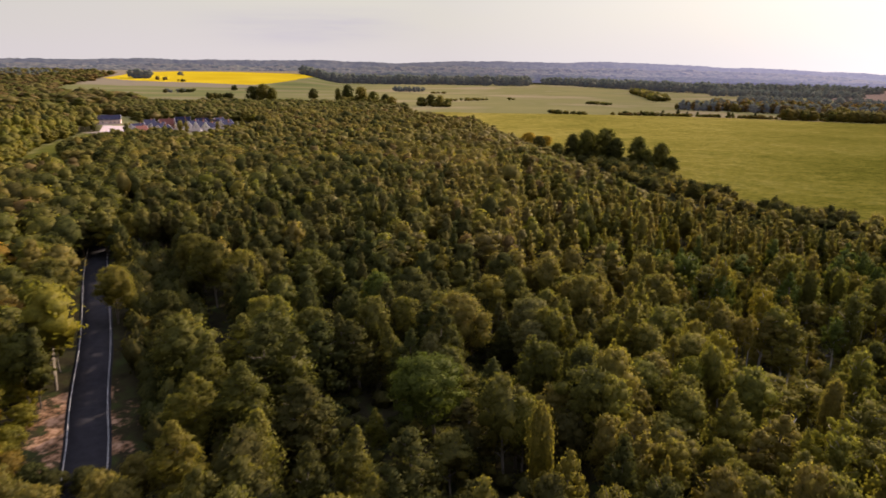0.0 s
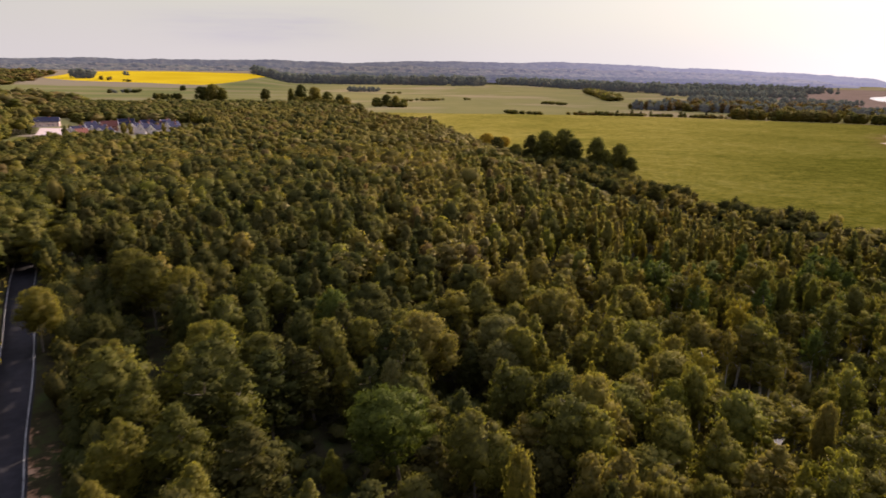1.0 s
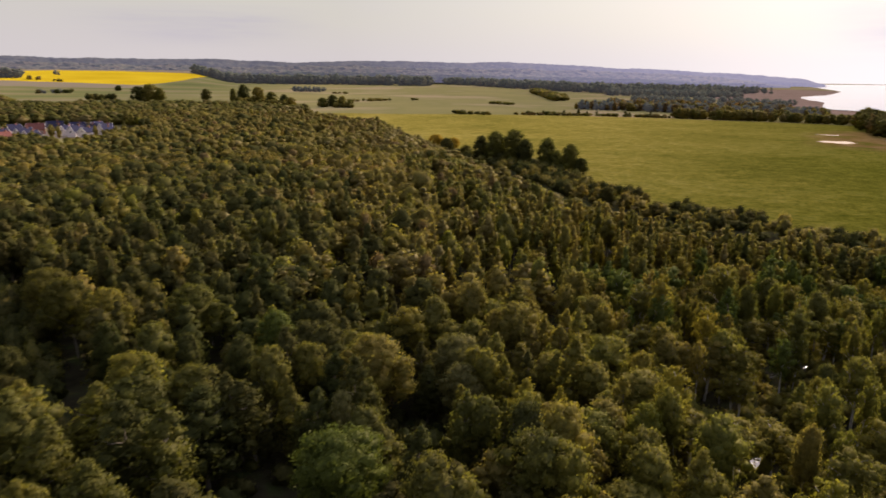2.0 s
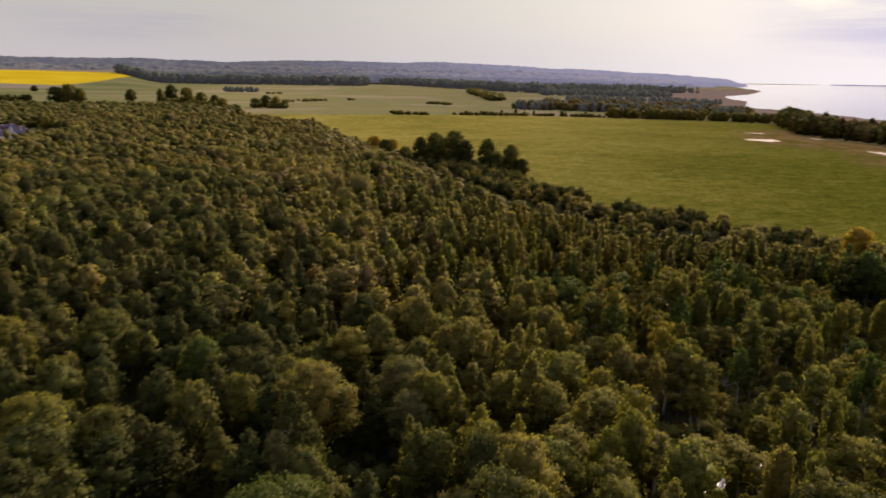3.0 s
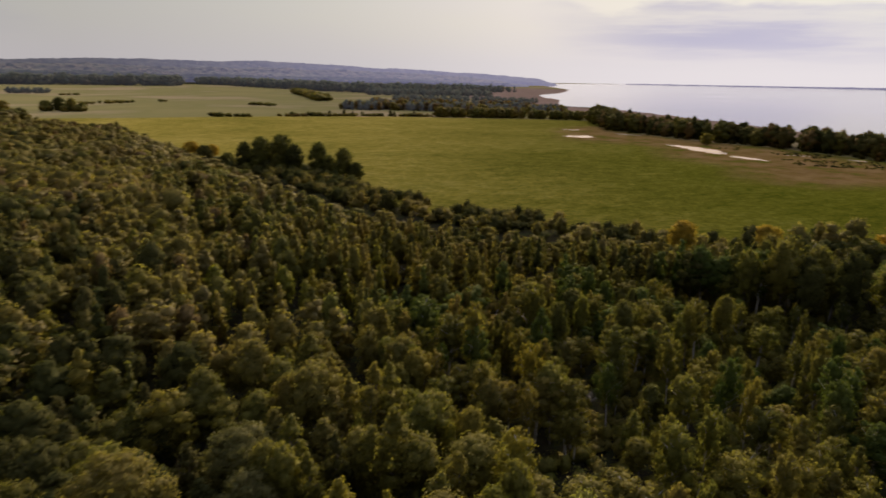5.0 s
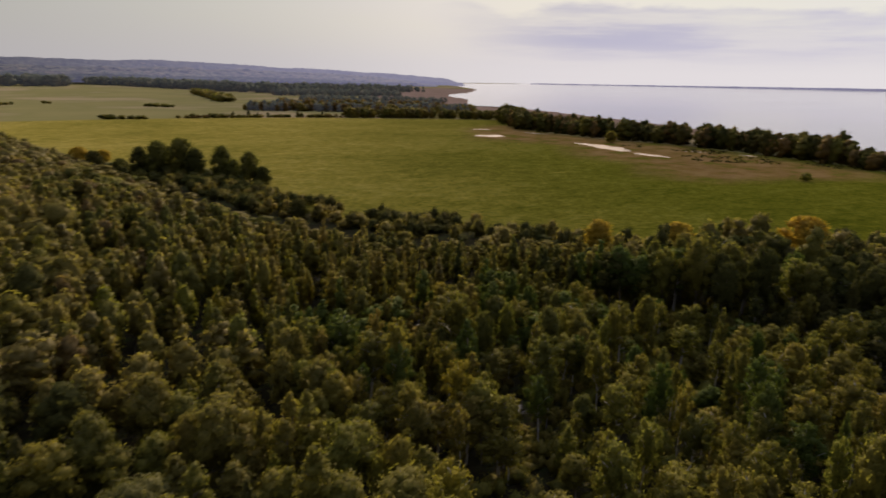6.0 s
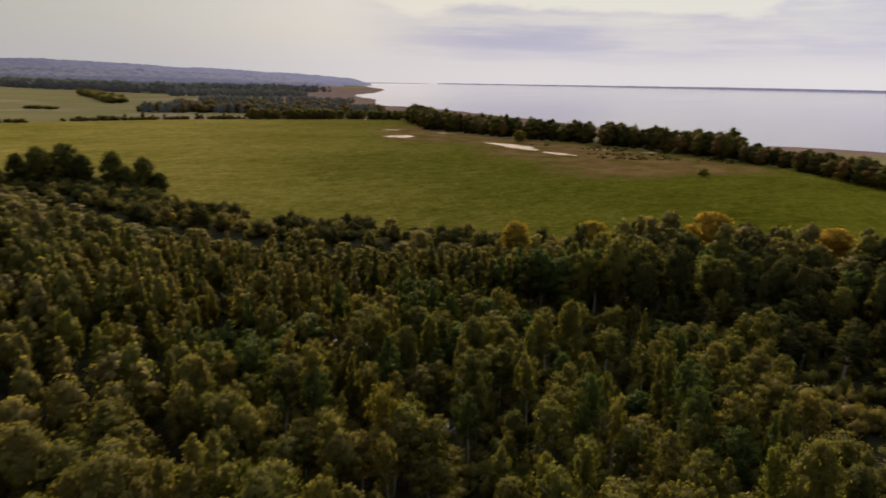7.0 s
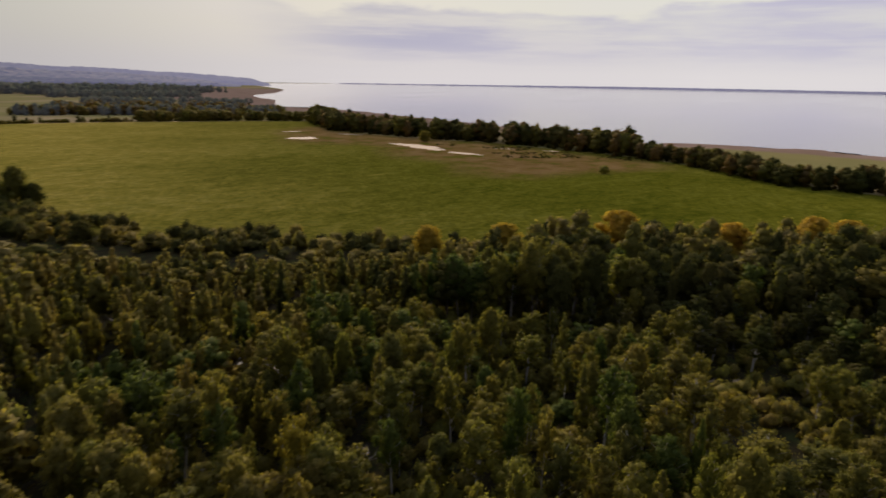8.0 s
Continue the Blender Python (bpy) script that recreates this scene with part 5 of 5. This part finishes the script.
far_stand("village_wood", [(-238, 402), (-206, 352), (-184, 340), (-168, 420), (-186, 470), (-214, 500), (-236, 470)], 6.5, 11, 7, 63, [DEEP, OLIVE, DARK], "trees between the road and the village", full_shapes)
far_stand("far_wood", [(-480, 760), (-440, 960), (-560, 1150), (-760, 1300), (-950, 1620), (-1010, 1900), (-1090, 2200), (-1600, 2350), (-1900, 1900), (-1100, 900), (-800, 700)], 21.0, 19, 10, 62, [DEEP, RUST, DEEP, GREY], "wide far wood on the west side")
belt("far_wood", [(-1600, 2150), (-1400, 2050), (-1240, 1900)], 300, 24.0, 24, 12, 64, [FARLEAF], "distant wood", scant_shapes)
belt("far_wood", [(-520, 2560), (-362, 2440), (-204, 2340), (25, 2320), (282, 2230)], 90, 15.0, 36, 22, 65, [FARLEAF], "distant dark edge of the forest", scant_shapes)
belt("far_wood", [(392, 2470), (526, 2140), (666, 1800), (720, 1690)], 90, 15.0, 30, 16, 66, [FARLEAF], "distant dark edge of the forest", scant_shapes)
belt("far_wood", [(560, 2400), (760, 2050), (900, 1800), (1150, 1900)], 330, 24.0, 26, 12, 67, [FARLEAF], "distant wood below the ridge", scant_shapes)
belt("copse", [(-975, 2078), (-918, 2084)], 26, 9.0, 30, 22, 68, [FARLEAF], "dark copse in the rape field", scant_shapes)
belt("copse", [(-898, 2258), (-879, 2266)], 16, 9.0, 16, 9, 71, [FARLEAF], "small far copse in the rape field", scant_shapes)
belt("bush_row", [(-880, 2030), (-845, 2026)], 12, 8.0, 13, 7, 75, [DARK, RUST], "low bushes at the front of the rape field", bush_far, 0.0, 1.6)
belt("bush_row", [(-800, 1990), (-770, 1985)], 10, 8.0, 9, 5, 76, [DARK], "low bushes at the front of the rape field", bush_far, 0.0, 1.6)
belt("bush_row", [(-620, 1480), (-560, 1500)], 20, 9.0, 12, 5, 69, [DARK, FARLEAF], "bushes in the far field", bush_far, 0.0, 2.0)
belt("bush_row", [(-520, 1640), (-505, 1640)], 8, 6.0, 16, 10, 70, [DARK], "few far trees in the field")

belt("tussocks", [(405, 300), (440, 262), (462, 236), (430, 205)], 36, 5.0, 1.3, 0.6, 73, [DARK, OLIVE], "low dark sedge tussocks in the wet meadow", bush_far, 0.42, 3.5)
belt("tussocks", [(428, 420), (448, 350), (452, 300)], 24, 5.0, 1.3, 0.6, 74, [DARK, OLIVE], "low dark sedge tussocks in the wet meadow", bush_far, 0.45, 3.5)

# ---- pools ----


def pool(x, y, long, wide, turn, seed, label, z=0.06, mat=POOL):
    r2 = np.random.default_rng(seed)
    a = np.linspace(0, 2 * math.pi, 90, endpoint=False)
    w = 0.85 + sum(r2.choice((-1, 1)) * r2.uniform(0.10, 0.24) / k ** 0.5 * np.cos(k * a + r2.uniform(0, 6.28)) for k in (2, 3, 5, 9, 14, 21, 33))
    c, s = math.cos(radians(turn)), math.sin(radians(turn))
    out = [(x + long * u * c * k - wide * v * s * k, y + long * u * s * k + wide * v * c * k) for u, v, k in zip(np.cos(a), np.sin(a), w)]
    return tagged(sheet("pool", out, z, mat), label, "pool", "shallow pools")


for i, (x, y, lo, wi, tu) in enumerate([(393, 489, 14, 13, -30), (450, 488, 17, 3.5, -70), (411, 374, 32, 11, -97), (397, 322, 17, 5, -92), (446, 318, 9, 3.5, -70), (457, 283, 8, 2.5, -85), (432, 548, 12, 3, -40)]):
    pool(x, y, lo, wi, tu, 80 + i, "pale dried-out sandy pool in the brown wet meadow", 0.06, SANDFLAT)
for i, (x, y, r) in enumerate(GLADES):
    pool(x, y, r * 0.85, r * 0.26, 18 + 8 * i, 95 + i, "dark swamp pool glinting between the alder stems", 0.05)
pool(130.5, 73.5, 6.5, 1.5, 52, 110, "narrow pale creek bed in the swamp", 0.06, SANDFLAT)

# ---- the road ----


def ribbon(name, axis, offset, width, z, mat, parent=None, crown=0.0):
    p = smoothed(axis, 3)
    d = np.gradient(p, axis=0)
    d /= np.linalg.norm(d, axis=1)[:, None]
    nrm = np.stack([d[:, 1], -d[:, 0]], 1)
    cols = [(-0.5, -0.06), (-0.5, 0.0), (0.0, crown), (0.5, 0.0), (0.5, -0.06)]
    v = np.concatenate([np.column_stack([p + nrm * (offset + width * k), np.full(len(p), z + dz)]) for k, dz in cols])
    f = grid_faces(5, len(p))
    return mesh_object(name, v, f, [mat], parent=parent)


tagged(ribbon("track", [(300, 798), (365, 772), (441, 724), (497, 692), (556, 642)], 0.0, 2.6, 0.04, SAND), "narrow pale sandy farm track along the meadow's ditch", "track", kind="structure")
road = tagged(ribbon("road", ROAD_AXIS, 0.3, 6.3, 0.07, ASPHALT, crown=0.05), "dark asphalt country road running through the trees", "road", kind="structure")
for off in (-2.4, 3.0):
    ribbon("edge_line", ROAD_AXIS, off, 0.15, 0.10, PAINT, road)

# trees that arch over the road
axis = smoothed(ROAD_AXIS, 3)
seg = np.hypot(*np.diff(axis, axis=0).T)
far_along = np.concatenate([[0], np.cumsum(seg)])
avenue = []
for s0 in np.arange(60, 470, 4.6):
    for flank in (-1, 1):
        if s0 < 122:
            continue
        s1 = s0 + rng.uniform(-1.5, 1.5)
        p = np.array([np.interp(s1, far_along, axis[:, 0]), np.interp(s1, far_along, axis[:, 1])])
        q = np.array([np.interp(s1 + 2, far_along, axis[:, 0]), np.interp(s1 + 2, far_along, axis[:, 1])]) - p
        q /= np.hypot(*q)
        p = p + np.array([q[1], -q[0]]) * flank * ((2.4 if s1 > 215 else 6.2) + rng.uniform(0, 1.2))
        if math.hypot(p[0] + 66, p[1] - 127.5) < 9 or inside_by(SHADY_GAPS[0], p[None])[0] > 0:
            continue
        if flank > 0 and s1 < 190:
            continue
        wide = 2.6 if s1 < 215 else 4.7
        # mostly dark leaves on the near stretch: road shade put into the colour
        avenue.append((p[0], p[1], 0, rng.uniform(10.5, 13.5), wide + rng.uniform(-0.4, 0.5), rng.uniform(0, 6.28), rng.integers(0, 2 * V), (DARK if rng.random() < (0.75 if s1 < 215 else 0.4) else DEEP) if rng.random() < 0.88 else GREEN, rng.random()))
wood("avenue_trees", avenue, mid_shapes, "green broadleaf trees closing over the road")
single_tree("roadside_tree", "bright green round tree leaning over the road", -68.0, 126.5, 12.5, 4.0, hero_shapes[0], LEAF_GREEN, BARK)
single_tree("roadside_tree", "bright green round tree leaning over the road", -92.0, 184, 11.0, 3.8, big[2], LEAF_GREEN, BARK)

for i, (x, y, hh, rr) in enumerate([(-36, 62, 7.5, 3.0), (-40, 65, 6.5, 2.6), (-46, 63, 6.0, 2.6), (-50, 64, 6.0, 2.6), (-55, 68, 5.0, 2.6), (-60, 72, 5.5, 2.8), (-38, 71, 5.2, 2.3), (-42, 68.5, 4.6, 2.0), (-64, 78, 6.0, 2.8),
                                    (-67, 83, 5.0, 2.6), (-69, 88, 6.5, 2.8), (-63, 71, 6.0, 3.0), (-58, 64, 6.5, 3.0), (-70, 94, 6.0, 2.8), (-72, 80, 7.0, 3.2), (-68, 74, 7.0, 3.2), (-36, 78, 4.0, 2.0), (-39, 86, 3.4, 1.8), (-43, 95, 3.8, 2.0), (-47, 103, 4.2, 2.2), (-52, 111, 4.0, 2.0), (-57, 118, 4.2, 2.2), (-62.5, 86, 3.6, 2.0), (-60.5, 79.5, 3.8, 2.2), (-56.5, 73.5, 3.4, 2.2), (-52.5, 71.5, 3.2, 2.0), (-66.5, 93, 4.2, 2.4), (-49, 70.5, 2.8, 1.9), (-45.5, 71, 3.0, 1.9), (-58.5, 75.5, 3.6, 2.0)]):
    far_side = x < -56
    single_tree("roadside_shrub", "yellow green leafy shrub beside the road" if far_side else "brownish olive shrub beside the road", x, y, hh, rr, stout[i % 4], (LEAF_LIME if i % 3 else LEAF_AMBER) if far_side else (LEAF_OLIVE if i < 8 else LEAF_DARK), BARK, "roadside shrubs", "shrub")

# ---- the village ----
WALL_PALE = solid("plaster_pink", (0.60, 0.43, 0.41), 0.9, 0.1, 0.4, 0.005)
WALL_WHITE = solid("plaster_white", (0.66, 0.58, 0.58), 0.9, 0.12, 0.4, 0.005)
WALL_BRICK = solid("brick_red", (0.30, 0.13, 0.09), 0.9, 0.25, 0.8, 0.01)
ROOF_GREY = solid("roof_grey", (0.024, 0.024, 0.048), 0.9, 0.25, 0.9, 0.02, spec=0.05)
ROOF_RED = solid("roof_red", (0.14, 0.055, 0.045), 0.9, 0.25, 0.9, 0.02, spec=0.05)
GLASS = solid("window_glass", (0.03, 0.035, 0.045), 0.08, 0.1, 1.0, spec=0.6)
TIMBER = solid("timber_white", (0.70, 0.66, 0.62), 0.6, 0.1, 1.0)
GRAVEL = solid("gravel", (0.15, 0.115, 0.085), 0.95, 0.2, 0.3, 0.02)


def boxed(bm, lo, hi):
    v = [bm.verts.new((x, y, z)) for x in (lo[0], hi[0]) for y in (lo[1], hi[1]) for z in (lo[2], hi[2])]
    for f in ((0, 1, 3, 2), (4, 6, 7, 5), (0, 4, 5, 1), (2, 3, 7, 6), (0, 2, 6, 4), (1, 5, 7, 3)):
        bm.faces.new([v[i] for i in f])
    return bm


def part(name, bm, mat, parent, label=""):
    me = bpy.data.meshes.new(name)
    bmesh.ops.recalc_face_normals(bm, faces=bm.faces)
    bm.to_mesh(me)
    bm.free()
    me.materials.append(mat)
    ob = new(name, me)
    ob.parent = parent
    return tagged(ob, label) if label else ob


def house(x, y, turn, wide, deep, eaves, ridge, wall, roof, label):
    """A gabled house: ridge along its width, windows on the fronts, door, chimney."""
    root = new("house")
    w, d = wide / 2, deep / 2
    bm = bmesh.new()
    ring = [(-d, 0), (d, 0), (d, eaves), (0, ridge), (-d, eaves)]
    ends = [[bm.verts.new((sx, yy, zz)) for yy, zz in ring] for sx in (-w, w)]
    bm.faces.new(ends[0])
    bm.faces.new(ends[1][::-1])
    for i in range(5):
        j = (i + 1) % 5
        bm.faces.new([ends[0][i], ends[0][j], ends[1][j], ends[1][i]])
    part("wall", bm, wall, root)
    slope = (ridge - eaves) / d
    bm = bmesh.new()
    for flank in (-1, 1):
        lo, top = (flank * (d + 0.6), eaves - 0.6 * slope), (0.0, ridge)
        v = [bm.verts.new((sx, yy, zz + up)) for up in (0.06, 0.32) for sx in (-w - 0.4, w + 0.4) for yy, zz in (lo, top)]
        for f in ((0, 1, 3, 2), (4, 6, 7, 5), (0, 4, 5, 1), (2, 3, 7, 6), (0, 2, 6, 4), (1, 5, 7, 3)):
            bm.faces.new([v[i] for i in f])
    cover = part("roof", bm, roof, root)
    for sx in (-1, 1):
        for flank in (-1, 1):
            bm = bmesh.new()
            x0, x1 = sx * (w + 0.40), sx * (w + 0.52)
            v = [bm.verts.new((xx, yy, zz)) for xx in (x0, x1) for yy, zz in ((flank * (d + 0.62), eaves - 0.62 * slope - 0.12), (0.0, ridge - 0.12), (0.0, ridge + 0.36), (flank * (d + 0.62), eaves - 0.62 * slope + 0.36))]
            for f in ((0, 1, 2, 3), (4, 7, 6, 5), (0, 4, 5, 1), (1, 5, 6, 2), (2, 6, 7, 3), (3, 7, 4, 0)):
                bm.faces.new([v[i] for i in f])
            part("barge_board", bm, TIMBER, cover)
    part("chimney", boxed(bmesh.new(), (w * 0.35 - 0.4, -0.9, ridge - 0.9), (w * 0.35 + 0.4, -0.1, ridge + 1.1)), WALL_BRICK, cover)
    n = max(2, int(wide / 3.2))
    for flank in (-1, 1):
        for level in ([1.0] if eaves < 4.4 else [1.0, 3.7]):
            for i in range(n):
                cx = -w + wide * (i + 0.5) / n
                if flank < 0 and level == 1.0 and i == n // 2:
                    part("door", boxed(bmesh.new(), (cx - 0.5, -d - 0.06, 0.0), (cx + 0.5, -d + 0.02, 2.1)), TIMBER, root)
                    continue
                yy = flank * d
                win = part("window", boxed(bmesh.new(), (cx - 0.7, yy - 0.05, level - 0.1), (cx + 0.7, yy + 0.05, level + 1.4)), TIMBER, root)
                part("pane", boxed(bmesh.new(), (cx - 0.58, yy - 0.07, level), (cx + 0.58, yy + 0.07, level + 1.28)), GLASS, win)
    for sx in (-1, 1):
        win = part("window", boxed(bmesh.new(), (sx * w - 0.05, -0.65, eaves - 0.5), (sx * w + 0.05, 0.65, eaves + 0.9)), TIMBER, root)
        part("pane", boxed(bmesh.new(), (sx * w - 0.07, -0.53, eaves - 0.4), (sx * w + 0.07, 0.53, eaves + 0.8)), GLASS, win)
    root.matrix_world = pose(x, y, 0, 0, 0, turn)
    return tagged(root, label, "house", "houses of the village")


GREY_ROOF, RED_ROOF = "pale plastered house with a steep dark grey roof", "brick house with a steep weathered red roof"
house(-322, 628, 22, 24, 12, 4.6, 8.2, WALL_PALE, ROOF_GREY, "long pale pink plastered building at the village edge")
for i, (x, y, turn) in enumerate([(-241, 521, 64), (-252, 540, 62), (-238, 546, 64), (-228, 533, 66), (-262, 583, 60), (-248, 588, 20), (-233, 590, 18), (-219, 574, 70), (-209, 566, 68), (-199, 560, 66),
                                  (-207, 589, 20), (-193, 583, 66), (-225, 612, 20), (-210, 614, 68), (-243, 612, 22), (-187, 566, 64)]):
    red = i in (0, 5)
    house(x, y, turn, 10.5 + (i % 3), 8.0, 3.6 + 0.5 * (i % 2), 7.4 + 0.4 * (i % 3), WALL_BRICK if red else WALL_WHITE, ROOF_RED if red else ROOF_GREY, RED_ROOF if red else GREY_ROOF)
yard = sheet("pavement", [(-300, 540), (-262, 522), (-232, 505), (-216, 548), (-176, 556), (-168, 592), (-205, 622), (-262, 606)], 0.05, GRAVEL)
tagged(yard, "pale gravel yards between the village houses", "yard", kind="structure")
lot = sheet("pavement", [(-276, 520), (-254, 520), (-288, 606), (-318, 612)], 0.09, solid("concrete", (0.42, 0.32, 0.31), 0.9, 0.12, 0.3))
tagged(lot, "pale pinkish paved lot at the village edge", "lot", kind="structure")
for i, (x, y) in enumerate([(-268, 562), (-262, 540), (-224, 556), (-243, 566), (-203, 575), (-181, 590), (-176, 572), (-296, 552), (-215, 548), (-232, 524), (-222, 522), (-248, 512), (-244, 506), (-214, 584), (-190, 552), (-180, 548), (-230, 574), (-256, 598), (-236, 600), (-200, 604), (-262, 570)]):
    single_tree("garden_tree", "small dark green tree between the village houses", x, y, 6.5 + (i % 3), 2.4, bush_near[i % 4], LEAF_DARK if i % 2 else LEAF_OLIVE, BARK, "garden trees")

# fallen and dead stems, pale in the swamp
rng = np.random.default_rng(91)
for i, (x, y) in enumerate([(74, 185), (75, 181), (71, 183), (77, 187), (80, 151), (82, 154), (79, 148), (86, 184), (127, 82), (70, 112)]):
    ln, a0 = rng.uniform(4.0, 7.5), rng.uniform(0, 6.28)
    d = np.array([math.cos(a0), math.sin(a0), 0.16])
    bits = [tube([d * ln * k + (0, 0, 0.22) for k in (0.0, 0.35, 0.7, 1.0)], [0.13, 0.11, 0.08, 0.04], 7)]
    for k in (0.45, 0.6, 0.78):
        twig = np.array([math.cos(a0 + rng.uniform(-1.2, 1.2)), math.sin(a0 + rng.uniform(-1.2, 1.2)), rng.uniform(0.3, 0.9)])
        bits.append(tube([d * ln * k + (0, 0, 0.22), d * ln * k + twig * rng.uniform(0.8, 1.6) + (0, 0, 0.2)], [0.06, 0.02], 5))
    v, f = joined(bits)
    log = mesh_object("fallen_log", v + (x, y, 0), f, [DEADWOOD])
    tagged(log, "pale fallen dead stem with broken twigs in the swamp", "log", "fallen stems")
